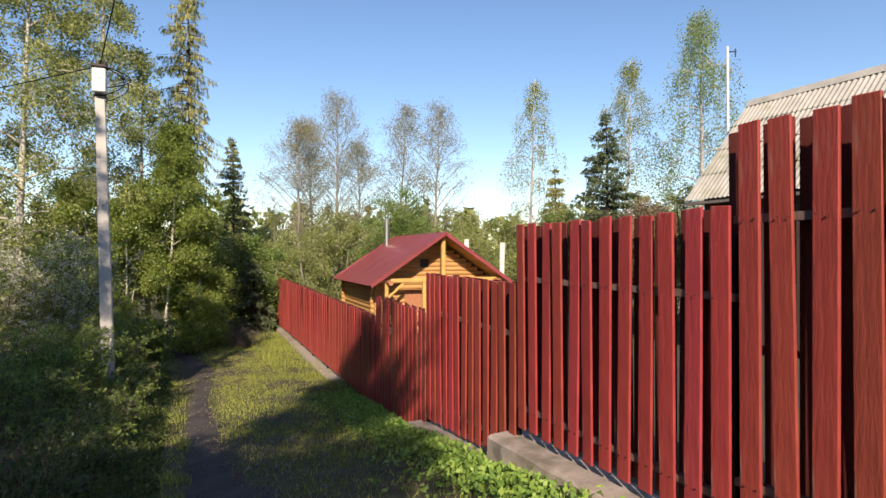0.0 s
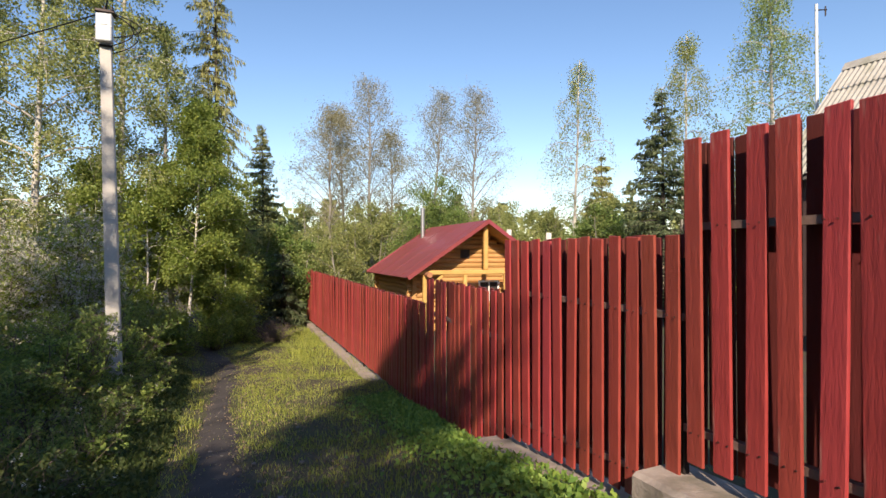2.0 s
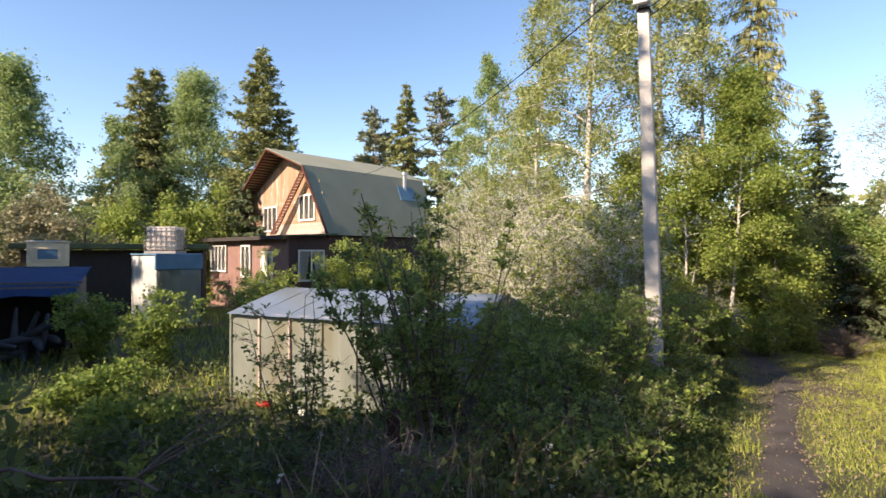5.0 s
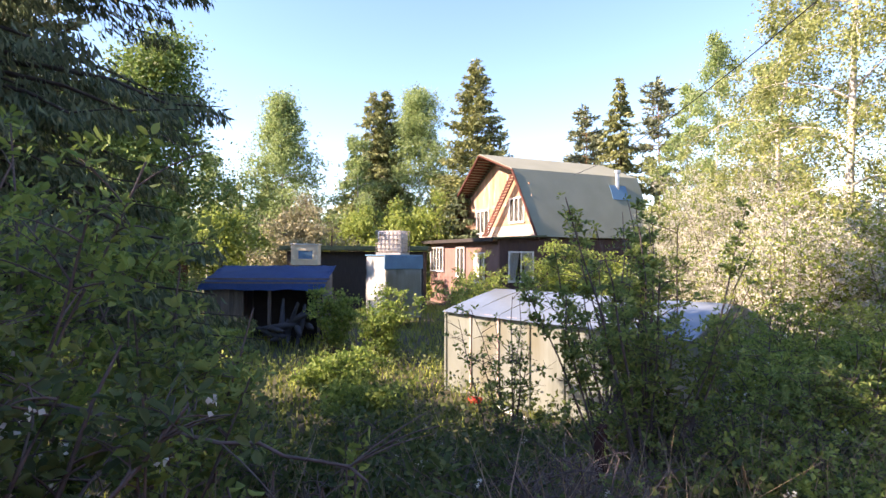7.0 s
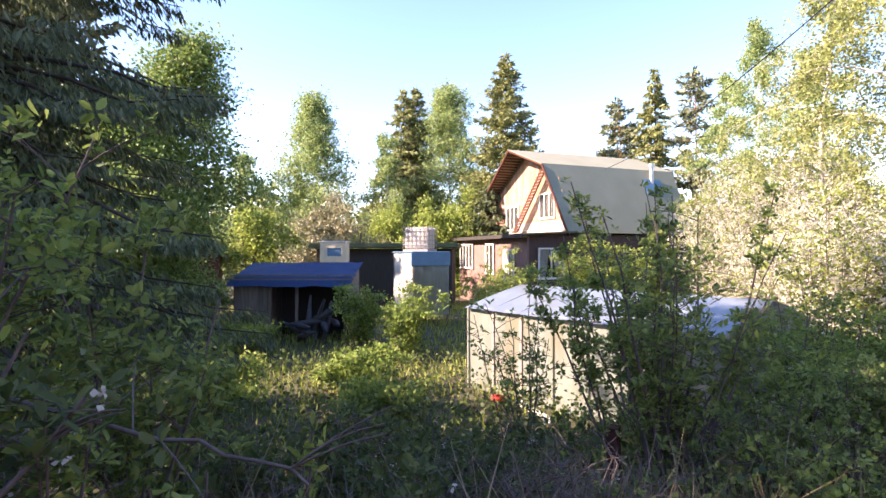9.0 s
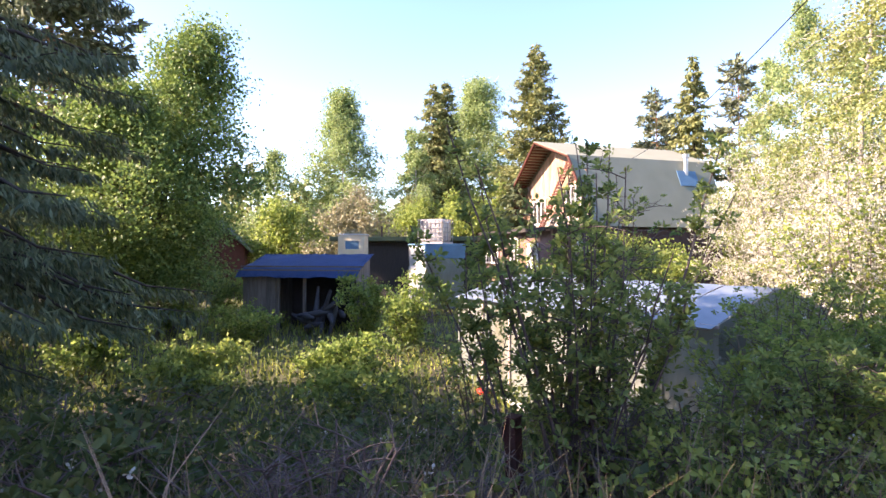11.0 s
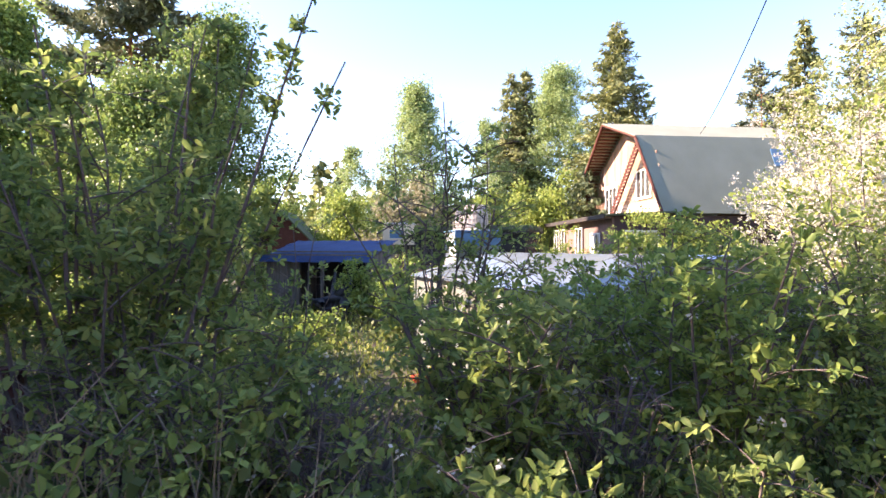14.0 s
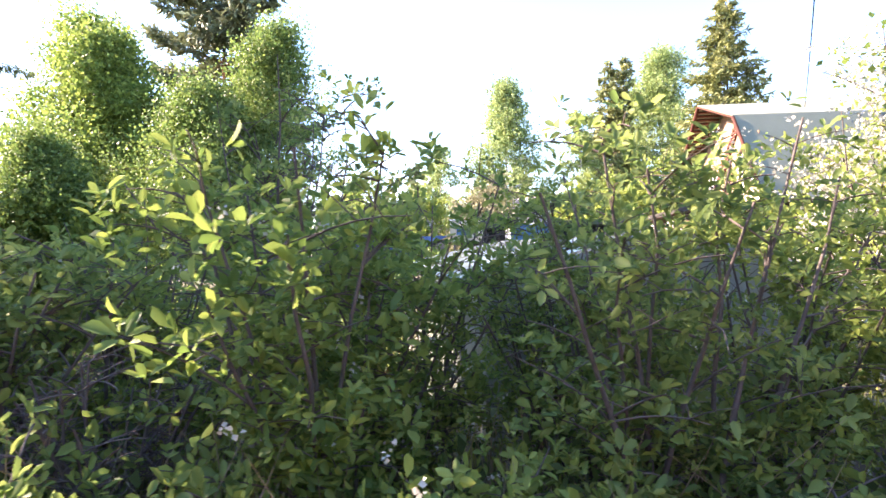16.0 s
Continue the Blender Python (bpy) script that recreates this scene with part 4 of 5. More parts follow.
    grid = [[bm.verts.new((-w - 0.15 + (2 * w + 0.3) * u / q, -1.3 + 2.5 * v / 8, 2.02 + 0.62 * v / 8 + r.uniform(-0.025, 0.025) - (0.16 if v == 0 else 0))) for v in range(9)] for u in range(q + 1)]
    for u in range(q):
        for v in range(8):
            bm.faces.new((grid[u][v], grid[u + 1][v], grid[u + 1][v + 1], grid[u][v + 1]))
    bmesh.ops.solidify(bm, geom=bm.faces[:], thickness=0.03)
    part("tarpaulin", bm, M_BLUE, A, "rumpled blue tarpaulin", True)
    for v in (0.1, 0.55):
        box_part("batten", (-w - 0.2, w + 0.25, -1.36 + v, -1.29 + v, 2.05 + 0.25 * v, 2.10 + 0.25 * v), M_BOARDGREY, A, "grey batten holding the tarpaulin")
    h = Heap()
    rng = np.random.default_rng(4)
    for k in range(14):
        c = np.array((rng.uniform(0.1, 1.7), rng.uniform(-1.5, -1.0), 0.15 + rng.uniform(0, 0.5)))
        d = rng.normal(size=3) * 0.5
        h.tube([c - d, c + d * 0.2, c + d], [0.05, 0.12, 0.04], 7)
    j = h.make("scrap_heap", M_RUBBLE, smooth=True)
    j.matrix_world = A.matrix_world.copy()
    tagged(j, "heap of grey cloth and scrap wood before the shed", "heap", kind="stuff")
    # cream cabinet on the tarp roof's far side
    C = thing("cream_cabinet", -25.3, 14.9, 0.22, "cream painted plywood box with a square window", "cabinet", rz=58)
    box_part("body", (-0.65, 0.65, -0.55, 0.55, 0.0, 1.0), M_YELLOW, C, bevel=0.02)
    box_part("lid", (-0.7, 0.7, -0.6, 0.6, 1.0, 1.06), M_WHITE, C, bevel=0.015)
    pane = box_part("window", (-0.3, 0.4, -0.565, -0.555, 0.3, 0.72), M_BLUETOP, C, "dusky window", bevel=0.004)
    for a in ((-0.36, -0.29, 0.24, 0.78), (0.39, 0.46, 0.24, 0.78), (-0.29, 0.39, 0.71, 0.78), (-0.29, 0.39, 0.24, 0.31)):
        box_part("window_frame", (a[0], a[1], -0.585, -0.558, a[2], a[3]), M_YELLOW, pane, bevel=0.004)
    gz = ground_z(-25.3, 14.9)
    for x in (-0.45, 0.45):
        for y in (-0.4, 0.4):
            box_part("leg", (x - 0.04, x + 0.04, y - 0.04, y + 0.04, gz - 0.22, 0.0), M_BOARDGREY, C)
    # long low shed with a mossy roof
    g = ground_z(-27, 18.5)
    Bn = thing("long_shed", -26.2, 18.6, g, "long dark shed with a mossy green flat roof", "shed", rz=50)
    # closed dark block stands for the shaded inside of an open shed
    bm = bmesh.new()
    box(bm, -4.2, 3.4, -0.1, 2.6, 0, 3.3)
    part("wall", bm, M_DARKBOARD, Bn)
    bm = bmesh.new()
    box(bm, -4.5, 3.7, -0.6, 2.9, 3.35, 3.6, bevel=0.03)
    part("roof", bm, M_DARKROOF, Bn)
    box_part("roof_pipe", (-1.9, -1.8, 0.5, 0.6, 3.6, 4.2), M_STEEL, Bn)
    # green roofed hut far off
    g = ground_z(-34, 10)
    Hh = thing("garden_hut", -34.0, 9.6, g, "distant garden hut with a dull green gable roof", "hut", rz=75)
    bm = bmesh.new()
    prism(bm, [(-1.6, 0), (1.6, 0), (1.6, 3.0), (0, 4.6), (-1.6, 3.0)], 0, 3.5)
    part("wall", bm, M_LATH, Hh)
    for s in (-1, 1):
        bm = bmesh.new()
        prism(bm, [(0, 4.65), (s * 2.0, 2.7), (s * 2.0, 2.8), (0, 4.78)], -0.4, 3.9)
        part("roof", bm, M_DARKROOF, Hh)
    # rusty post in the hedge, leaning a little
    p = thing("steel_post", -2.62, 7.5, ground_z(-2.62, 7.5), "short rusty square steel post standing in the hedge", "post")
    top = -0.62 - ground_z(-2.62, 7.5)
    bm = bmesh.new()
    box(bm, -0.045, 0.045, -0.045, 0.045, -0.3, top, bevel=0.006)
    o = part("shaft", bm, M_RUST, p)
    o.matrix_local = pose(0, 0, 0, 2, -2, 20)
    q = box_part("post_cap", (-0.05, 0.05, -0.05, 0.05, top, top + 0.012), M_RUST, p, bevel=0.003)
    q.matrix_local = pose(0, 0, 0, 2, -2, 20)
    # pale posts beyond the cabin
    for x, y, z in ((13.9, 22.0, 2.0), (12.9, 23.8, 2.2)):
        g = ground_z(x, y)
        o = box_part("fence_post", (-0.09, 0.09, -0.09, 0.09, -0.2, z - g), M_WHITE, bevel=0.02)
        o.matrix_world = pose(x, y, g, 0, 2, 20)
        tagged(o, "pale square post beyond the log cabin", "post", "pale posts")


build_yard()


# ---- trees ----
def limb_path(rng, start, az, length, rise, droop, n=7):
    t = np.linspace(0, 1, n)
    d = np.array((math.cos(az), math.sin(az)))
    p = np.zeros((n, 3))
    wob = np.cumsum(rng.normal(0, 0.05, (n, 2)), 0) * length * 0.5
    p[:, :2] = d * length * t[:, None] + wob * t[:, None]
    p[:, 2] = length * (rise * t - droop * t * t)
    return p + np.asarray(start)


def broadleaf(x, y, top, radius, bare, seed, leaf_mat, bark, label, name="birch_tree", category="tree", leaves=7000, size=0.14, limbs=26,
              rise=0.7, droop=0.7, hang=0.5, girth=0.11, stems=1, group="", sparse=0.16, fill=1.0, peak=0.35):
    """A tree with a bent tapered trunk, rising limbs with side twigs, and leaves in loose clumps hung along the twigs.
    top: height of its tip; bare: share of the trunk without limbs; hang: how far leaves trail down."""
    rng = np.random.default_rng(seed)
    g = ground_z(x, y)
    H = top - g
    t = thing(name, x, y, g, label, category, group)
    wood, crown = Heap(), Heap()
    for s in range(stems):
        lean = rng.normal(0, 0.03 if stems == 1 else 0.14, 2)
        n = 12
        k = np.linspace(0, 1, n)
        hh = H * (1 if s == 0 else rng.uniform(0.7, 0.95))
        trunk = np.stack([lean[0] * hh * k + np.cumsum(rng.normal(0, 0.012, n)) * hh * 0.3, lean[1] * hh * k + np.cumsum(rng.normal(0, 0.012, n)) * hh * 0.3, -0.15 + (hh + 0.15) * k], -1)
        wood.tube(trunk, girth * (1 - 0.92 * k) + 0.008, 8)
        for i in range(max(4, limbs // stems)):
            u = bare + (1 - bare) * ((i + rng.uniform(0, 1)) / max(4, limbs // stems)) ** 0.9
            u = min(u, 0.985)
            start = np.array([np.interp(u, k, trunk[:, c]) for c in range(3)])
            w = (u - bare) / (1 - bare)
            prof = (0.45 + 0.55 * min(1, w / peak)) * (1 - max(0, w - peak) / (1 - peak) * 0.88)
            ln = radius * prof * rng.uniform(0.65, 1.15)
            az = i * 2.4 + rng.uniform(-0.5, 0.5)
            path = limb_path(rng, start, az, ln, rise * rng.uniform(0.7, 1.3), droop * rng.uniform(0.6, 1.3))
            wood.tube(path, np.linspace(girth * 0.30 * (1 - 0.6 * u) + 0.006, 0.005, len(path)), 4)
            near = size < 0.17
            m = int(leaves * (1.6 if near else 1.8) * fill / limbs / 3.2)
            tips = []
            for q in range(6):
                a = rng.uniform(0.2, 1.0)
                p0 = np.array([np.interp(a, np.linspace(0, 1, len(path)), path[:, c]) for c in range(3)])
                tw = limb_path(rng, p0, az + rng.uniform(-1.2, 1.2), ln * rng.uniform(0.2, 0.45), rise * 0.6, droop * 1.2 + hang * 0.6, 4)
                wood.tube(tw, np.linspace(0.008, 0.003, 4), 3)
                tips.append(tw)
            tips.append(path[3:])
            pts = np.concatenate(tips)
            k6 = max(2, m // 2)
            c = np.repeat(pts[rng.integers(0, len(pts), k6)] + rng.normal(0, radius * sparse * 0.42, (k6, 3)) * np.array((1, 1, 0.8)), 6, 0)
            if hang >= 0.35:  # strings of leaves that trail down
                c[:, 2] -= np.tile(np.linspace(0, 1, 6), k6) * np.repeat(rng.uniform(0.3, 1.0, k6), 6) * hang * 1.1
                c += rng.normal(0, size * 0.45, c.shape)
            else:  # small bunches
                c += rng.normal(0, size * 1.1, c.shape)
            crown.leaves(rng, c, size * (0.64 if near else 0.8), size * (0.48 if near else 0.6), up=-0.6 * min(1, hang))
    wood.make("trunk", bark, t, "", True)
    crown.make("crown", leaf_mat, t)
    return t


def conifer(x, y, top, radius, seed, mat, label, bare=0.08, name="spruce_tree", sprays=5200, size=0.34, bark=None, droop=0.55, whorls=None, ragged=0.25, group="", girth=0.14, hang=0.35, power=0.85, thin=0.30):
    """A spruce: whorls of drooping boughs with needle sprays hung along and under them."""
    rng = np.random.default_rng(seed)
    g = ground_z(x, y)
    H = top - g
    t = thing(name, x, y, g, label, "tree", group)
    wood, crown = Heap(), Heap()
    k = np.linspace(0, 1, 10)
    wood.tube(np.stack([0.01 * H * np.sin(k * 3), 0 * k, -0.15 + (H + 0.15) * k], -1), girth * (1 - 0.95 * k) + 0.006, 8)
    whorls = whorls or int(H * 2.4)
    total = 0
    boughs = []
    for i in range(whorls):
        u = bare + (0.99 - bare) * (i + rng.uniform(0, 0.8)) / whorls
        n = rng.integers(4, 7)
        for j in range(n):
            ln = radius * ((1 - u) / (1 - bare)) ** power * rng.uniform(1 - ragged, 1 + ragged) + 0.10
            boughs.append((u, ln, rng.uniform(0, 6.28)))
    tot = sum(b[1] for b in boughs)
    for u, ln, az in boughs:
        p = limb_path(rng, (0, 0, u * H), az, ln, 0.12 + 0.5 * max(0, u - 0.75), droop * (1.1 - u) + 0.06, 6)
        p[-1, 2] += 0.10 * ln
        wood.tube(p, np.linspace(0.006 + 0.012 * ln, 0.004, 6), 4)
        m = max(6, int(sprays * 1.4 * ln / tot))
        a = rng.uniform(0.08, 1.0, m) ** 0.75
        c = np.stack([np.interp(a, np.linspace(0, 1, 6), p[:, q]) for q in range(3)], -1)
        side = np.array((-math.sin(az), math.cos(az), 0))
        c += side * (rng.normal(0, 0.20, m) * ln * (1.15 - a))[:, None]
        ax = np.stack([np.full(m, math.cos(az) * 0.55), np.full(m, math.sin(az) * 0.55), np.full(m, -hang * 2.2)], -1) + side * rng.normal(0, 0.5, m)[:, None]
        c[:, 2] -= rng.uniform(0, 0.10, m) * min(1, ln)
        crown.leaves(rng, c, size, size * thin, axis=ax, curl=0.3)
    wood.make("trunk", bark or M_BARK, t, "", True)
    crown.make("crown", mat, t)
    return t


def shrub(x, y, height, radius, seed, leaf_mat, label, leaves=5000, size=0.055, stems=12, name="shrub", category="bush", blossom=0, group="", lean=(0, 0), twig=0.011, sink=0.0, low=0.15, clump=0.10, petal=0.05):
    """Many thin stems from one root with side twigs; leaves in small bunches at the twigs; blossom: flower sprays."""
    rng = np.random.default_rng(seed)
    g = ground_z(x, y) - sink
    t = thing(name, x, y, g, label, category, group)
    wood, crown, bloom = Heap(), Heap(), Heap()
    pts = []
    for s in range(stems):
        az = s * 2.399 + rng.uniform(-0.4, 0.4)
        out = radius * math.sqrt((s + 0.5) / stems) * rng.uniform(0.7, 1.1)
        hh = height * rng.uniform(0.65, 1.0) * (1 - 0.25 * (out / radius) ** 2)
        n = 7
        k = np.linspace(0, 1, n)
        w = np.cumsum(rng.normal(0, 0.03, (n, 2)), 0) * height * 0.35
        base = rng.normal(0, 0.12 * radius, 2)
        p = np.stack([base[0] + math.cos(az) * out * k ** 1.2 + w[:, 0] * k + lean[0] * k, base[1] + math.sin(az) * out * k ** 1.2 + w[:, 1] * k + lean[1] * k, -0.08 + hh * k], -1)
        wood.tube(p, np.linspace(twig * rng.uniform(0.8, 1.4), 0.004, n), 5)
        for q in range(9):
            a = rng.uniform(low, 1.0)
            p0 = np.array([np.interp(a, k, p[:, c]) for c in range(3)])
            tw = limb_path(rng, p0, rng.uniform(0, 6.28), radius * rng.uniform(0.2, 0.5), rng.uniform(0.2, 1.0), 0.3, 5)
            wood.tube(tw, np.linspace(twig * 0.45, 0.002, 5), 3)
            pts.append(tw[1:])
            for q2 in range(2):
                tv = limb_path(rng, tw[rng.integers(1, 4)], rng.uniform(0, 6.28), radius * rng.uniform(0.12, 0.25), rng.uniform(0.2, 1.0), 0.2, 4)
                wood.tube(tv, np.linspace(twig * 0.25, 0.0015, 4), 3)
                pts.append(tv[1:])
        pts.append(p[4:])
    pts = np.concatenate(pts)
    c = pts[rng.integers(0, len(pts), leaves)] + rng.normal(0, clump * 0.5, (leaves, 3))
    c[:, 2] = np.maximum(c[:, 2], 0.03)
    if size < 0.07:
        crown.rosettes(rng, c[::5], 5, size, size * 0.5)
    else:
        crown.leaves(rng, c, size, size * 0.66, up=0.35)
    if blossom:
        b = pts[rng.integers(0, len(pts), blossom // 7)]
        b = np.repeat(b, 7, 0) + rng.normal(0, petal * 0.7, (len(b) * 7, 3)) + np.repeat(rng.normal(0, clump, (len(b), 3)), 7, 0)
        bloom.leaves(rng, b, petal, petal * 0.9, up=0.3)
        bloom.make("blossom", M_BLOSSOM, t, "cream white blossom clusters")
    wood.make("branchwork", M_TWIG, t, "", True)
    crown.make("foliage", leaf_mat, t)
    return t


def build_trees():
    BL = "slender birch with fresh yellow green spring leaves"
    # left of the footpath, behind the pole
    broadleaf(-4.6, 21.0, 12.2, 3.0, 0.22, 1, M_BIRCH_L, M_BIRCH, BL, leaves=26000, size=0.125, limbs=40, girth=0.14, group="birches")
    broadleaf(-2.6, 22.4, 13.5, 2.8, 0.2, 2, M_BIRCH_L, M_BIRCH, BL, leaves=26000, size=0.125, limbs=40, girth=0.14, group="birches")
    broadleaf(-7.2, 23.5, 11.0, 2.6, 0.2, 3, M_BIRCH_L, M_BIRCH, BL, leaves=11000, size=0.14, limbs=30, group="birches")
    broadleaf(-1.2, 24.5, 9.6, 1.7, 0.12, 4, M_BIRCH_L, M_BIRCH, BL, leaves=7000, size=0.13, group="birches")
    conifer(0.2, 25.6, 13.6, 1.0, 5, M_SPRUCE_B, "tall narrow spruce with hanging brownish boughs", sprays=9000, size=0.22, thin=0.2, droop=1.0, hang=1.0, ragged=0.85, power=0.4, bare=0.25, whorls=75)
    broadleaf(-0.45, 21.3, 6.0, 2.0, 0.25, 6, M_BUSH_Y, M_BIRCH, "young crooked birch with thin pale trunk and yellow green leaves", leaves=24000, size=0.12, limbs=30, girth=0.05, droop=0.5, hang=0.3)
    broadleaf(0.7, 22.8, 3.3, 1.6, 0.1, 7, M_BUSH_Y, M_BIRCH, "young birch sapling with yellow green leaves", leaves=22000, size=0.12, limbs=30, girth=0.04, stems=2, hang=0.2)
    broadleaf(-1.7, 21.5, 3.9, 1.8, 0.08, 8, M_BUSH_Y, M_BIRCH, "young birch sapling with yellow green leaves", leaves=22000, size=0.12, limbs=32, girth=0.04, stems=3, hang=0.2)
    conifer(2.7, 33.5, 8.3, 1.7, 9, M_SPRUCE, "dark pointed spruce behind the track's end", sprays=11000, size=0.20, whorls=64, hang=0.2, droop=0.3, ragged=0.4)
    conifer(3.2, 27.5, 1.2, 1.5, 10, M_SPRUCE_D, "low dark young spruce", sprays=3500, size=0.24)
    AL = "bare looking aspen with greyish budding twigs"
    for x, y, z, r, s in ((6.6, 33.6, 9.5, 2.2, 11), (9.4, 34.8, 11.9, 2.4, 12), (8.0, 36.5, 10.2, 2.1, 16), (13.2, 35.6, 11.6, 2.2, 13), (15.3, 32.6, 11.1, 2.3, 14), (12.0, 38.0, 9.3, 2.2, 15)):
        broadleaf(x, y, z, r * 1.3, 0.25, s, M_ASPEN_L, M_ASPEN, AL, "aspen_tree", leaves=11000, size=0.105, limbs=44, rise=1.2, droop=0.25, hang=0.05, girth=0.13, group="budding aspens", sparse=0.24)
    broadleaf(11.3, 29.4, 5.2, 3.2, 0.08, 17, M_WILLOW, M_BARK, "dense bright green willow behind the cabin", "willow_tree", leaves=14000, size=0.14, limbs=36, droop=0.3, hang=0.1, stems=3)
    broadleaf(7.4, 31.0, 3.4, 2.6, 0.08, 18, M_BIRCH_L, M_ASPEN, "yellow green alder thicket behind the fence", "alder_tree", leaves=9500, size=0.13, limbs=30, stems=4, hang=0.1, droop=0.3, girth=0.06)
    broadleaf(5.0, 30.5, 3.3, 2.3, 0.06, 19, M_BIRCH_L, M_ASPEN, "yellow green alder thicket behind the fence", "alder_tree", leaves=9000, size=0.13, limbs=30, stems=4, hang=0.1, droop=0.3, girth=0.06)
    broadleaf(16.2, 29.0, 3.8, 2.8, 0.06, 20, M_BIRCH_L, M_ASPEN, "yellow green alder thicket behind the cabin", "alder_tree", leaves=9000, size=0.14, limbs=30, stems=4, hang=0.1, droop=0.3, girth=0.06)
    broadleaf(14.0, 28.2, 3.0, 2.3, 0.06, 21, M_BIRCH_L, M_ASPEN, "yellow green alder thicket behind the cabin", "alder_tree", leaves=7000, size=0.14, limbs=28, stems=4, hang=0.1, droop=0.3, girth=0.06)
    broadleaf(6.0, 27.5, 1.9, 1.9, 0.06, 22, M_BIRCH_L, M_ASPEN, "green thicket by the end of the fence", "alder_tree", leaves=7500, size=0.11, limbs=28, stems=4, hang=0.1, droop=0.3, girth=0.05)
    # right, beyond the fence
    broadleaf(19.7, 27.7, 12.4, 2.4, 0.30, 23, M_BIRCH_L, M_BIRCH, "tall birch with long thin drooping branches", leaves=7000, size=0.13, limbs=30, hang=1.3, droop=1.0, rise=1.0, girth=0.12)
    conifer(21.2, 27.2, 7.0, 1.6, 24, M_SPRUCE_B, "young spruce with brownish needles", sprays=4000)
    broadleaf(22.3, 22.2, 12.3, 2.7, 0.25, 25, M_BIRCH_L, M_BIRCH, BL, leaves=10000, size=0.13, limbs=32, hang=0.9, droop=0.9, group="birches")
    conifer(20.0, 21.4, 9.0, 2.5, 26, M_SPRUCE_D, "blue green spruce with wide level boughs", sprays=12000, size=0.22, droop=0.25, hang=0.3, whorls=48, ragged=0.5)
    broadleaf(22.2, 17.6, 13.2, 3.3, 0.12, 27, M_BIRCH_G, M_BIRCH, BL, leaves=17000, size=0.13, limbs=42, hang=1.1, droop=0.9, girth=0.15, group="birches")
    broadleaf(18.4, 16.6, 4.2, 2.4, 0.05, 28, M_DEADLEAF, M_BARK, "brown leafless brush leaning on the old house", "brush", "bush", leaves=7000, size=0.14, limbs=30, stems=5, hang=0.2, girth=0.05)
    broadleaf(17.0, 14.0, 3.7, 1.9, 0.05, 29, M_MOSS, M_BARK, "mossy green brush beside the old roof", "brush", "bush", leaves=6500, size=0.12, limbs=30, stems=5, hang=0.2, girth=0.05)
    # behind the wooden house
    broadleaf(-45.1, 21.4, 14.3, 4.0, 0.08, 31, M_BIRCH_G, M_BIRCH, BL, leaves=26000, size=0.22, limbs=64, sparse=0.3, group="birches")
    broadleaf(-46.5, 15.6, 8.9, 3.6, 0.08, 32, M_BIRCH_G, M_BIRCH, BL, leaves=6000, size=0.22, group="birches")
    conifer(-45.5, 30.6, 16.9, 4.4, 33, M_SPRUCE, "tall full spruce behind the garden", sprays=20000, size=0.42, ragged=0.4, whorls=80, group="tall spruces")
    conifer(-45.9, 32.4, 17.6, 4.2, 34, M_SPRUCE, "tall full spruce behind the garden", sprays=20000, size=0.42, ragged=0.4, whorls=80, group="tall spruces")
    broadleaf(-42.5, 34.0, 16.8, 5.0, 0.1, 35, M_BIRCH_G, M_BIRCH, BL, leaves=32000, size=0.22, limbs=70, sparse=0.28, group="birches")
    broadleaf(-40.5, 26.5, 11.0, 3.6, 0.08, 36, M_BIRCH_G, M_BIRCH, BL, leaves=7000, size=0.22, group="birches")
    conifer(-34.7, 34.5, 17.9, 5.0, 37, M_SPRUCE, "tall bushy pine like spruce with brown cones", sprays=24000, size=0.42, whorls=80, droop=0.2, hang=0.1, group="tall spruces", ragged=0.35)
    conifer(-30.0, 29.0, 6.0, 2.8, 38, M_SPRUCE_D, "dark spreading young spruce beside the house", sprays=4500, size=0.42, droop=0.3)
    conifer(-31.4, 45.3, 14.8, 2.0, 39, M_PINE, "open crowned pine with a bare trunk", bare=0.45, sprays=2600, size=0.5, bark=M_PINEBARK, droop=0.1, hang=0.0, name="pine_tree", power=0.3, whorls=14)
    conifer(-26.9, 44.0, 16.3, 3.0, 40, M_SPRUCE, "tall full spruce behind the house", sprays=14000, size=0.42, ragged=0.45, whorls=60, group="tall spruces")
    conifer(-27.7, 51.4, 17.8, 2.3, 41, M_PINE, "open crowned pine with a bare trunk", bare=0.45, sprays=2600, size=0.55, bark=M_PINEBARK, droop=0.1, hang=0.0, name="pine_tree", power=0.3, whorls=14)
    conifer(-34.0, 50.0, 14.0, 2.2, 42, M_PINE, "open crowned pine with a bare trunk", bare=0.4, sprays=2600, size=0.55, bark=M_PINEBARK, droop=0.1, hang=0.0, name="pine_tree", power=0.3, whorls=14)
    broadleaf(-17.7, 42.0, 16.5, 3.2, 0.25, 43, M_BIRCH_G, M_BIRCH, BL, leaves=9000, size=0.2, hang=1.0, group="birches")
    broadleaf(-21.5, 44.0, 14.0, 2.8, 0.2, 44, M_BIRCH_G, M_BIRCH, BL, leaves=7000, size=0.22, group="birches")
    broadleaf(-13.6, 40.0, 12.6, 2.3, 0.3, 45, M_BIRCH_G, M_BIRCH, BL, leaves=4500, size=0.2, group="birches")
    broadleaf(-10.5, 33.0, 10.5, 2.6, 0.15, 46, M_BIRCH_G, M_BIRCH, BL, leaves=8000, size=0.17, group="birches")
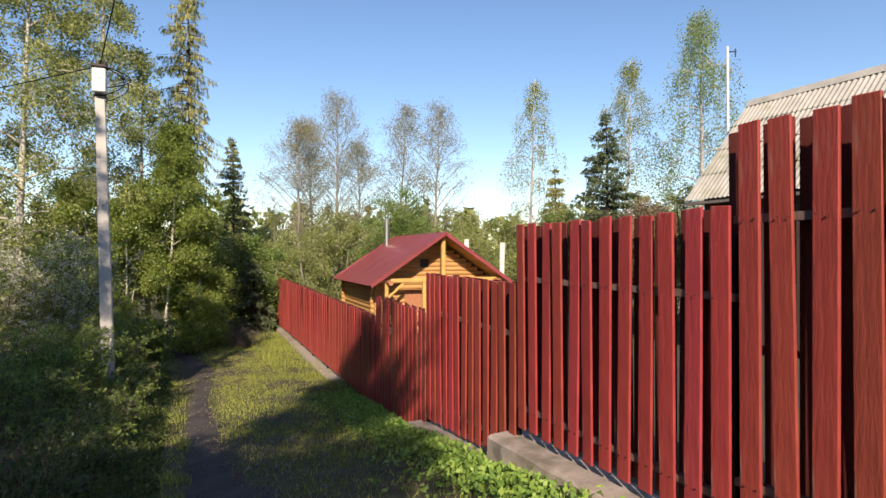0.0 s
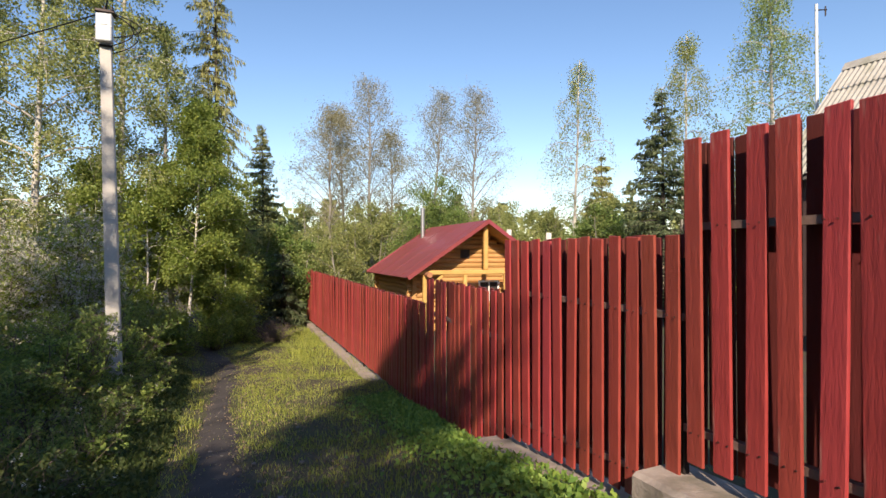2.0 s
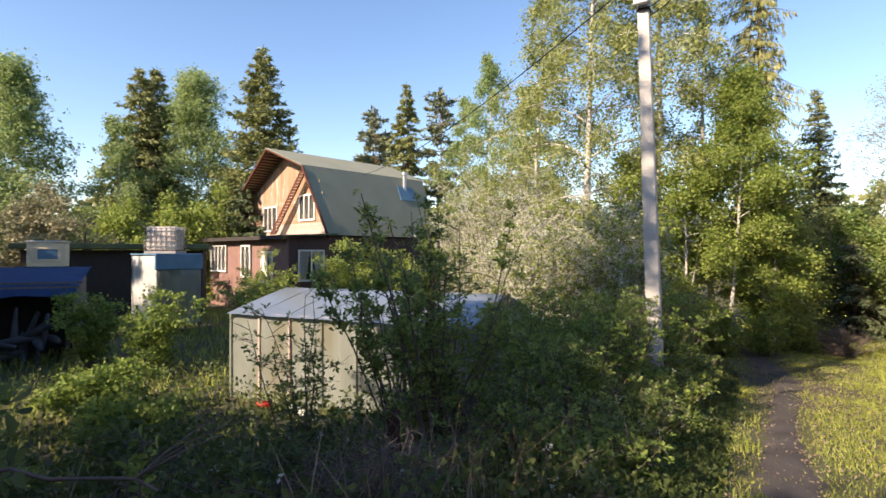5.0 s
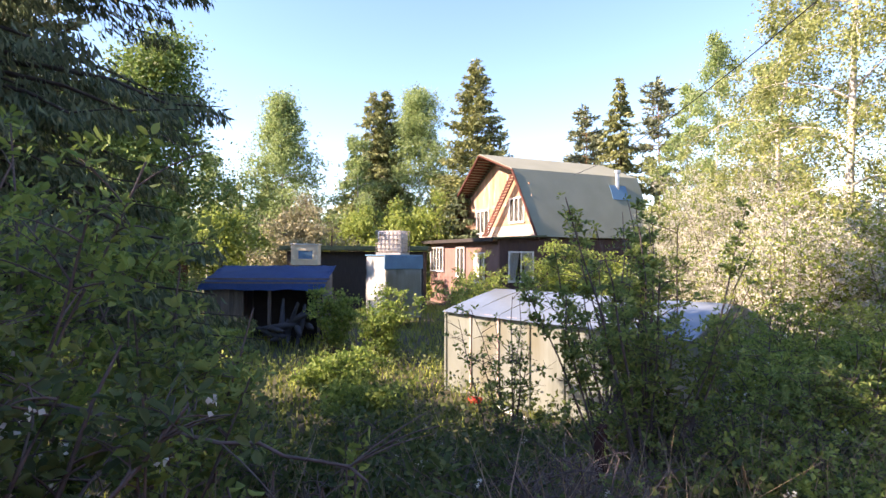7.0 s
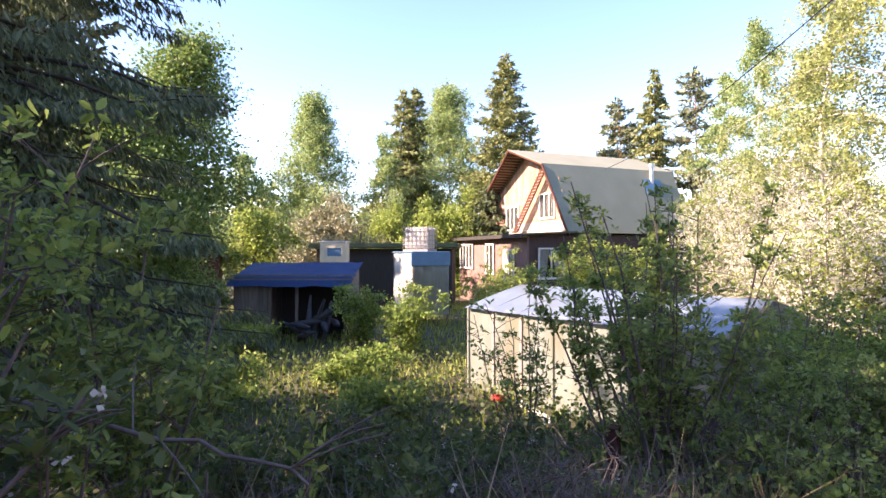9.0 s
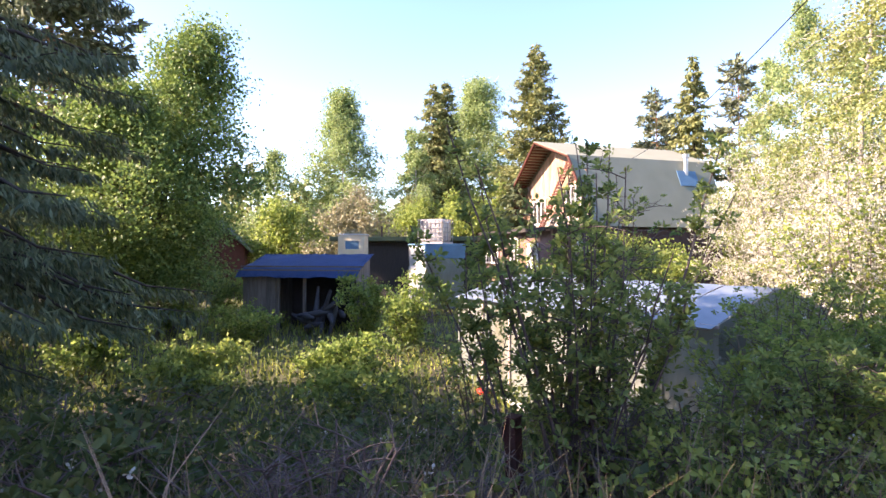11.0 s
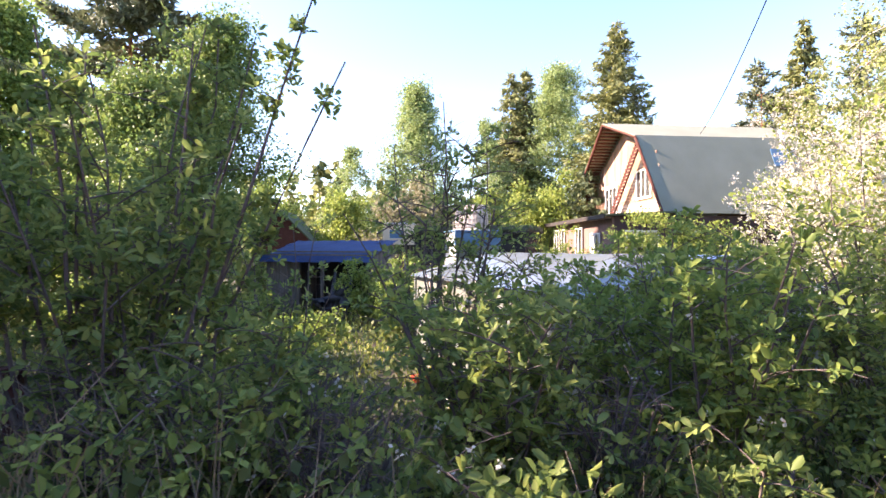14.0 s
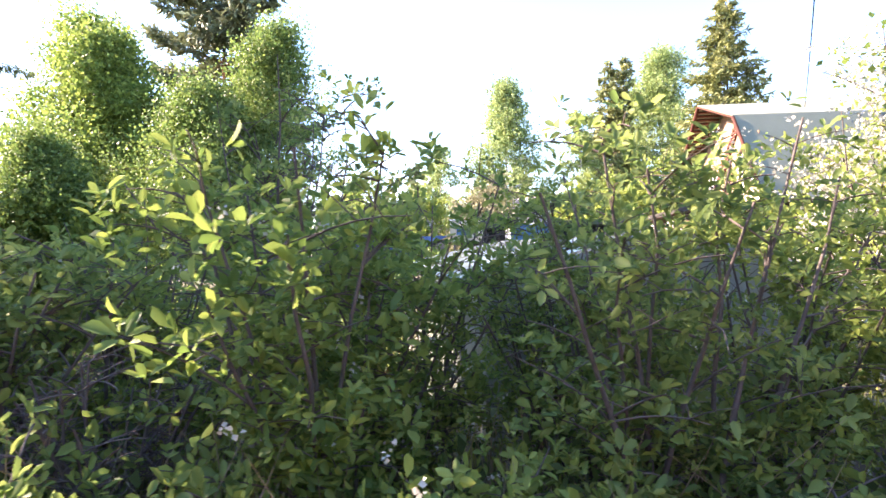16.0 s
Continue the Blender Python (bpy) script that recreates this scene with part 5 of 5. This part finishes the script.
    broadleaf(-31.0, 17.5, 4.0, 3.2, 0.06, 47, M_ASPEN_L, M_BARK, "greyish budding apple tree behind the shed", "apple_tree", leaves=6500, size=0.2, limbs=30, stems=3, hang=0.1, droop=0.3)
    broadleaf(-36.0, 23.0, 4.5, 3.0, 0.06, 48, M_BUSH_Y, M_BARK, "yellow green thicket below the spruces", "thicket", "bush", leaves=6500, size=0.2, stems=4, limbs=28, hang=0.1, droop=0.3)
    # by the garden: rowan, pine and the great spruce
    broadleaf(-19.9, 5.3, 7.4, 3.1, 0.14, 49, M_WILLOW, M_BARK, "dense bright green rowan tree in the garden", "rowan_tree", leaves=56000, size=0.168, limbs=80, sparse=0.26, hang=0.15, droop=0.45, stems=2)
    broadleaf(-27.5, -1.5, 10.5, 4.4, 0.12, 50, M_BUSH, M_BARK, "tall green bird cherry at the garden's edge", "bird_cherry_tree", leaves=44000, size=0.2, limbs=70, sparse=0.26, hang=0.2, droop=0.4, stems=2)
    broadleaf(-17.5, 0.3, 3.4, 2.3, 0.1, 60, M_WILLOW, M_BARK, "leafy bird cherry at the garden's edge", "bird_cherry_tree", leaves=34000, size=0.168, limbs=70, hang=0.15, droop=0.4, stems=2, sparse=0.26)
    conifer(-31.0, 2.0, 18.5, 4.2, 51, M_PINE, "tall pine with orange bark and blue green needles", bare=0.38, sprays=16000, size=0.5, bark=M_PINEBARK, droop=0.15, hang=0.05, name="pine_tree", power=0.3, whorls=18, girth=0.2)
    conifer(-7.1, 3.0, 12.0, 2.6, 52, M_SPRUCE_D, "great dark spruce with drooping boughs beside the garden", sprays=130000, size=0.105, thin=0.24, droop=0.42, hang=0.6, bare=0.12, girth=0.2, whorls=84, power=0.36)
    # trees behind the start of the walk, whose shade lies over path, hedge and fence
    BC = "leafy bird cherry standing before the start of the path"
    broadleaf(-6.2, -9.2, 12.3, 2.6, 0.08, 57, M_BUSH, M_BARK, BC, "bird_cherry_tree", leaves=20000, size=0.24, limbs=44, hang=0.2, droop=0.4, stems=2, peak=0.5)
    broadleaf(-8.6, -8.0, 12.0, 2.9, 0.08, 58, M_BUSH, M_BARK, BC, "bird_cherry_tree", leaves=13000, size=0.24, limbs=44, hang=0.2, droop=0.4, stems=2, peak=0.5)
    broadleaf(-5.6, -4.6, 6.6, 2.2, 0.06, 59, M_BUSH, M_BARK, BC, "bird_cherry_tree", leaves=17000, size=0.24, limbs=40, hang=0.2, droop=0.4, stems=2, peak=0.5)
    # blossoming bird cherries in the hedge
    FL = "bird cherry covered in cream white blossom"
    for i, (x, y, h, r) in enumerate(((-5.2, 18.3, 4.8, 1.6), (-7.4, 20.8, 6.4, 2.0), (-9.6, 22.3, 6.0, 1.9), (-7.2, 23.2, 7.2, 2.0), (-2.8, 16.4, 4.2, 1.6), (-4.2, 16.2, 4.0, 1.3))):
        shrub(x, y, h, r, 53 + i, M_BUSH_Y, FL, 9000, 0.075, 24, "bird_cherry", "bush", 46000 if i < 4 else 24000, "blossoming bird cherries", twig=0.022, clump=0.17, petal=0.036)
    # hedge along the footpath
    HL = "tangled hedge shrub with small dark green leaves"
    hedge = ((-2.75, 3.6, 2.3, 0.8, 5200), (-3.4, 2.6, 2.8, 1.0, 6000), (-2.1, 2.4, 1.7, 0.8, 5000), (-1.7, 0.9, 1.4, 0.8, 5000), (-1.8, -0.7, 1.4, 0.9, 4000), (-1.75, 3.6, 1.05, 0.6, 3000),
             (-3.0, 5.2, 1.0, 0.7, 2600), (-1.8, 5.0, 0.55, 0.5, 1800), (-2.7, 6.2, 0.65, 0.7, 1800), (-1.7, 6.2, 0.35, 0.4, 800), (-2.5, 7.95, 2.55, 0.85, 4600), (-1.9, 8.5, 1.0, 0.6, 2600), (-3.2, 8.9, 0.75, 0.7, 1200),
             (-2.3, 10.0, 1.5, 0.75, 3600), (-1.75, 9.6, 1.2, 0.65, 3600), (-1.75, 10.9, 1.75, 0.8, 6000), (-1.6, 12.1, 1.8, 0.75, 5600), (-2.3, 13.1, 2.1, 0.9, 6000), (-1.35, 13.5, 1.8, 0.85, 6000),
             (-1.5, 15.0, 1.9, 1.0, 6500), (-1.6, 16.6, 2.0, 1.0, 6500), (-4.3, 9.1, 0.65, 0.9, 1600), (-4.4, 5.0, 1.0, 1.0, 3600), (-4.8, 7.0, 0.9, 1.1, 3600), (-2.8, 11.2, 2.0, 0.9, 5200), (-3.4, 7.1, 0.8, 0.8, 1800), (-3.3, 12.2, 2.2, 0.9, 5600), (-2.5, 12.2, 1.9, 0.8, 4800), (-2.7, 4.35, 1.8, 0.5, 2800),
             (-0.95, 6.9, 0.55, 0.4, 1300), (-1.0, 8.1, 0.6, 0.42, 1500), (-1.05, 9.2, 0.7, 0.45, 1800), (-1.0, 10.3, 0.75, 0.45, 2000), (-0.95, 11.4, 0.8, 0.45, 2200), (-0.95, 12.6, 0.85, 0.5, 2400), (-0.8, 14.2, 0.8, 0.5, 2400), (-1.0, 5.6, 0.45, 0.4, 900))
    # shrubs nearer the start take the leaf colour with shade painted in
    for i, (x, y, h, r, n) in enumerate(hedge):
        shrub(x, y, h, r, 70 + i, M_BUSH_SHADE if y < 7.4 and (x > -2.4 or y > 4.5) else M_BUSH_Y if i % 4 == 1 else M_BUSH_D if i % 3 else M_BUSH, HL, int(n * 1.2), 0.052 if y < 11.5 else 0.046, 15 if r > 0.5 else 9, "hedge_shrub", "bush", 420 if i % 2 else 0, "hedge shrubs", petal=0.016, clump=0.08)
    shrub(-4.5, 10.3, 3.5, 1.15, 230, M_BUSH_D, "tall open shrub with bare crooked stems beside the greenhouse", 3000, 0.062, 14, "open_shrub", "bush", 0, twig=0.02, low=0.42, clump=0.09)
    shrub(-5.0, 8.75, 2.5, 0.75, 231, M_BUSH_D, "thin open shrub with leaf tufts along bare branches", 850, 0.066, 8, "open_shrub", "bush", 0, twig=0.013, low=0.35, clump=0.06)
    for i, (x, y, h, r) in enumerate(((-14.0, 20.9, 3.8, 1.6), (-12.4, 22.0, 3.6, 1.5))):
        shrub(x, y, h, r, 250 + i, M_BUSH_Y, "bright green leafy bush before the wooden house", 12000, 0.10, 16, "garden_bush", "bush", 0, "garden bushes", clump=0.18)
    # long crooked shoots that stand out of the open shrub
    for i, (x, y, top, lx, ly) in enumerate(((-2.35, 7.75, 3.0, -0.2, -0.75), (-2.4, 8.0, 3.7, 0.25, 0.85), (-2.55, 8.05, 3.3, -0.35, 0.35), (-2.5, 7.85, 3.1, 0.1, -0.2), (-2.6, 7.6, 2.8, -0.3, -0.5))):
        shrub(x, y, top, 0.22, 210 + i, M_BUSH_D, "long crooked shoot with small leaf tufts standing out of the hedge", 1000, 0.052, 3, "tall_shoot", "bush", 0, "tall shoots", lean=(lx, ly), twig=0.012, low=0.35, clump=0.05)
    for i, (x, y, h, r) in enumerate(((-1.7, 5.9, 0.7, 0.5), (-1.95, 6.75, 0.6, 0.4), (-2.3, 8.0, 1.0, 0.6), (-1.75, 8.9, 0.8, 0.5), (-1.6, 10.2, 0.8, 0.45))):
        shrub(x, y, h, r, 180 + i, M_BUSH_D, "leafless tangle of thin brown grey twigs in the hedge", 260, 0.036, 22, "bare_shrub", "bush", 0, "bare shrubs", twig=0.008, low=0.1)
    for i, (x, y, top, r, n) in enumerate(((-1.75, 4.12, 0.46, 0.16, 110), (-1.8, 4.75, 0.36, 0.17, 120), (-1.7, 4.45, 0.28, 0.15, 90))):
        shrub(x, y, top - ground_z(x, y), r, 190 + i, M_BUSH_Y, "young sprig with fresh yellow green leaves", n, 0.049, 5, "young_sprig", "bush", 0, "young sprigs", twig=0.005, low=0.45, clump=0.04)
    # more thicket behind the fence and round the garden
    for i, (x, y, z, r) in enumerate(((3.9, 28.6, 2.6, 1.9), (2.2, 29.5, 2.4, 1.9), (0.6, 28.5, 3.0, 2.0), (-3.4, 27.0, 4.5, 2.6), (9.0, 32.5, 3.6, 2.6), (18.6, 30.6, 4.2, 2.6), (19.0, 24.6, 3.6, 2.2), (21.5, 24.8, 4.2, 2.4), (23.5, 20.0, 5.0, 2.6), (12.8, 33.0, 4.4, 2.6), (-9.0, 28.0, 5.0, 3.0), (-13.0, 31.0, 5.5, 3.0), (1.2, 37.0, 4.4, 2.8), (4.8, 38.5, 4.8, 3.0), (17.0, 36.0, 5.0, 3.0), (22.5, 30.0, 4.6, 2.8))):
        broadleaf(x, y, z, r, 0.05, 140 + i, M_BIRCH_L if i % 3 else M_WILLOW, M_ASPEN, "yellow green alder thicket with thin grey stems", "alder_tree", leaves=9500, size=0.15, limbs=32, stems=4, hang=0.1, droop=0.3, girth=0.05, group="alder thickets")
    for i, (x, y, z, r) in enumerate(((-30, -4, 5.0, 3.2), (-27, -10, 6.5, 3.4), (-38, 4, 5.5, 3.4), (-36, 13.5, 3.6, 3.0), (-45, 9, 6.0, 3.4), (-33, 27, 5.0, 3.0), (-48, 24, 6.0, 3.4), (-20, -6, 6.0, 3.2), (-13.0, -2.0, 5.0, 2.8), (-24.0, 1.5, 2.6, 3.0), (-17.5, 1.0, 1.2, 2.4))):
        broadleaf(x, y, z, r, 0.05, 160 + i, M_BUSH_Y if i % 2 else M_BUSH, M_BARK, "leafy green thicket at the garden's edge", "thicket", "bush", leaves=4200, size=0.26, limbs=30, stems=4, hang=0.1, droop=0.3, girth=0.06, group="garden thickets")
    # garden bushes
    for i, (x, y, h, r) in enumerate(((-13.2, 12.0, 2.6, 1.0), (-14.5, 16.2, 2.4, 1.3), (-15.6, 11.6, 2.3, 0.9), (-17.5, 19.5, 3.2, 1.6), (-10.6, 9.2, 1.1, 1.0), (-8.6, 8.6, 0.9, 0.9), (-14.0, 4.6, 1.6, 1.3), (-11.0, 6.4, 1.1, 1.1), (-16.5, 8.2, 1.3, 1.2), (-20.5, 6.5, 2.4, 1.6), (-23.0, 8.5, 2.4, 1.6))):
        shrub(x, y, h, r, 95 + i, M_BUSH_Y if i % 2 else M_BUSH, "leafy green garden bush", 5000, 0.09, 12, "garden_bush", "bush", 0, "garden bushes")
    for i, (x, y, h, r) in enumerate(((-0.7, 19.9, 1.5, 0.8), (0.35, 20.8, 1.2, 0.7), (-1.7, 19.3, 1.6, 0.9), (1.2, 22.0, 1.0, 0.6), (-2.8, 19.6, 1.8, 0.9))):
        shrub(x, y, h, r, 240 + i, M_BUSH_Y, "sunlit yellow green bush at the bend of the path", 5200, 0.066, 12, "roadside_bush", "bush", 0, "roadside bushes", clump=0.1)
    shrub(2.2, 22.0, 0.9, 0.9, 110, M_DEADLEAF, "pile of dry grey brushwood at the end of the path", 300, 0.05, 40, "brush_pile", "brushwood", low=0.05)


build_trees()


def build_branch():
    """A dead lichened branch lying across the hedge."""
    rng = np.random.default_rng(31)
    b = thing("dead_branch", -2.0, 4.6, 0.33, "dead grey branch with pale lichen lying across the hedge", "branch")
    a, m, e = np.array((-2.75, 3.55, 0.22)), np.array((-2.1, 4.35, 0.14)), np.array((-1.52, 4.72, 0.02))
    o = np.array((-2.0, 4.6, 0.33))
    t = np.linspace(0, 1, 14)[:, None]
    p = a * (1 - t) ** 2 + 2 * m * t * (1 - t) + e * t ** 2 - o + rng.normal(0, 0.011, (14, 3))
    h = Heap()
    h.tube(p, np.linspace(0.011, 0.005, 14), 7)
    h.make("stick", M_TWIG, b, "", True)
    for k in range(9):
        h = Heap()
        q = p[rng.integers(1, 13)]
        h.tube(limb_path(rng, q, rng.uniform(0, 6.28), rng.uniform(0.2, 0.5), rng.uniform(-0.3, 0.8), 0.2, 5), np.linspace(0.004, 0.0015, 5), 5)
        h.make("side_twig", M_TWIG, b)


build_branch()


def build_far_wood():
    """The wood that closes the place all round, one mass of pointed crowns."""
    rng = np.random.default_rng(21)
    for mat, share, label in ((M_SPRUCE, 0.5, "distant mixed wood of spruces"), (M_BIRCH_L, 0.5, "distant mixed wood of leafing birches")):
        h = Heap()
        for i in range(420):
            a = rng.uniform(0, 2 * np.pi)
            d = rng.uniform(56, 110)
            x, y = d * math.cos(a), 10 + d * math.sin(a)
            H = rng.uniform(7.5, 12.5) * (1.0 if y > -10 else 1.2)
            g = ground_z(x, y)
            n = 150
            u = rng.uniform(0, 1, n)
            r = (2.2 * (1 - u) + 0.2 if mat is M_SPRUCE else 2.4 * np.sqrt(np.clip(1 - (2 * u - 0.9) ** 2 / 1.3, 0.02, 1))) * rng.uniform(0.5, 1, n)
            az = rng.uniform(0, 2 * np.pi, n)
            c = np.stack([x + r * np.cos(az), y + r * np.sin(az), g + u * H], -1)
            h.leaves(rng, c, 1.1, 0.7, up=-0.5)
            h.tube([(x, y, g), (x, y, g + H)], [0.15, 0.03], 4)
        tagged(h.make("far_wood", mat), label, "wood", kind="stuff")


build_far_wood()


# ---- grass, weeds, stones ----
def build_cover():
    rng = np.random.default_rng(9)

    def blades(name, n, xr, yr, mat, hgt, label, keep, wid=0.006):
        x, y = rng.uniform(*xr, n), rng.uniform(*yr, n)
        k = keep(x, y) > rng.uniform(0, 1, n)
        x, y = x[k], y[k]
        z = lie(x, y)
        m = len(x)
        hh = hgt * rng.uniform(0.5, 1.4, m)
        az = rng.uniform(0, 6.28, m)
        lean = rng.normal(0, 0.35, (m, 2)) * hh[:, None]
        w = np.stack([np.cos(az), np.sin(az), 0 * az], -1) * wid
        b = np.stack([x, y, z - 0.01], -1)
        mid = b + np.stack([lean[:, 0] * 0.35, lean[:, 1] * 0.35, hh * 0.6], -1)
        tip = b + np.stack([lean[:, 0], lean[:, 1], hh], -1)
        v = np.stack([b - w, b + w, mid + w * 0.7, mid - w * 0.7, tip + w * 0.1, tip - w * 0.1], 1).reshape(-1, 3)
        i = np.arange(m)[:, None] * 6
        f = np.concatenate([i + np.array([[0, 1, 2, 3]]), i + np.array([[3, 2, 4, 5]])])
        h = Heap()
        h.add(v, f)
        tagged(h.make(name, mat), label, "grass", kind="stuff")

    clumps = lambda x, y: 0.55 + 0.45 * np.sin(2.3 * x + 1.1 * y) * np.sin(1.9 * y - 0.8 * x)
    off_track = lambda x, y: np.clip((np.abs(x - 0.3) - 0.16) * 2.4, 0.05, 1)
    blades("grass", 200000, (-1.6, 4.2), (1.5, 26), M_GRASS, 0.055, "short green grass along the footpath", lambda x, y: clumps(x, y) * off_track(x, y) * np.interp(y, (4.5, 7.5), (0.3, 1.0)), 0.005)
    blades("path_side_grass", 20000, (-0.95, 0.12), (0.8, 16), M_GRASS, 0.10, "ragged grass beside the footpath", lambda x, y: clumps(x * 3, y * 2) ** 2 * np.clip(0.4 + 0.6 * np.sin(y * 3.1 + x * 2), 0, 1) * np.where(y < 5.5, 0.25, 1.0), 0.006)
    blades("tall_grass", 42000, (-2.6, -0.3), (-1, 18), M_GRASS_DARK, 0.22, "taller green grass at the foot of the hedge", lambda x, y: clumps(x, y) * np.clip((-x - 0.25) * 1.6, 0, 1) * np.where(y < 4.5, 0.35, 1.0), 0.006)
    blades("dry_grass", 11000, (-3.2, -0.8), (-1, 13), M_STRAW, 0.5, "dry straw stalks in the hedge bottom", lambda x, y: 0.6 * clumps(x, y + 2), 0.004)
    blades("garden_grass", 30000, (-30, -3.0), (-2, 24), M_GRASS, 0.28, "rank green garden grass", lambda x, y: 0.5 + 0.5 * clumps(x, y), 0.016)
    blades("verge_grass", 9000, (2.4, 4.6), (14, 28), M_GRASS, 0.16, "grass along the foot of the fence", lambda x, y: clumps(x, y), 0.006)
    # broad-leaved weeds at the fence foot
    for name, n, ys, mat in (("weed_patch", 11000, (1.5, 11.5), M_WEED),):
        y = rng.uniform(*ys, n)
        fx = np.interp(y, (-6, 0, 2, 4.4, 7, 9.3, 29), (2.55, 2.68, 2.78, 2.95, 3.12, 3.32, 4.5))
        x = fx - 0.12 - np.abs(rng.normal(0, 0.36, n))
        hgt = rng.uniform(0.02, 0.15, n) * np.interp(y, (1.5, 6, 11.5), (1.2, 0.9, 0.5))
        h = Heap()
        h.leaves(rng, np.stack([x, y, lie(x, y) + hgt], -1), 0.06, 0.04, up=0.4)
        tagged(h.make(name, mat), "bright green ground elder along the fence footing", "weeds", kind="stuff")
    # hedge-foot weeds share the leaf colour darkened for shade
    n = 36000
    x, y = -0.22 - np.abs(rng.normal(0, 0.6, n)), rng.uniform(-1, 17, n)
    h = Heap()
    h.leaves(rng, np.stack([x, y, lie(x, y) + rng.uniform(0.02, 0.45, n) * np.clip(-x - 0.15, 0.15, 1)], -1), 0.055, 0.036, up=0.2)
    tagged(h.make("hedge_weeds", M_BUSH_SHADE), "low green weeds at the foot of the hedge", "weeds", kind="stuff")
    n = 16000
    x, y = -0.5 - np.abs(rng.normal(0, 0.8, n)), rng.uniform(7.2, 15, n)
    h = Heap()
    h.rosettes(rng, np.stack([x, y, lie(x, y) + rng.uniform(0.02, 0.6, n) * np.clip(-x - 0.35, 0.1, 1)], -1)[::4], 4, 0.05, 0.03)
    tagged(h.make("hedge_seedlings", M_BUSH_Y), "fresh green seedlings and weeds under the hedge", "weeds", kind="stuff")
    # garden weeds: shade under the great spruce is put into the leaf colour
    n = 9000
    x, y = rng.uniform(-14, -2.6, n), rng.uniform(2, 13, n)
    h = Heap()
    h.leaves(rng, np.stack([x, y, lie(x, y) + rng.uniform(0.05, 0.6, n)], -1), 0.10, 0.065, up=0.2)
    tagged(h.make("garden_weeds", M_BUSH_SHADE), "knee high green weeds in the garden", "weeds", kind="stuff")
    n = 9000
    x, y = rng.normal(0.9, 0.9, n), rng.uniform(0.5, 20, n)
    k = (x > -1.2) & (x < 2.7)
    h = Heap()
    h.leaves(rng, np.stack([x, y, lie(x, y) + 0.02], -1)[k], 0.035, 0.02, up=0.0)
    tagged(h.make("leaf_litter", M_DEADLEAF), "small brown fallen leaves on the path and grass", "leaf litter", kind="stuff")
    # loose stones on the track
    for i in range(34):
        y = rng.uniform(0.5, 15)
        x = np.interp(y, (0, 4, 8, 12, 17), (0.15, 0.35, 0.30, 0.35, 0.7)) + rng.normal(0.25, 0.5)
        s = rng.uniform(0.012, 0.04)
        bm = bmesh.new()
        bmesh.ops.create_icosphere(bm, subdivisions=1, radius=s)
        for v in bm.verts:
            v.co *= rng.uniform(0.75, 1.2)
            v.co.z *= 0.55
        ob = part("stone", bm, M_STONE)
        ob.location = (x, y, ground_z(x, y) + 0.03)
        tagged(ob, "small pale stone pressed into the track", "stone", "loose stones")


build_cover()
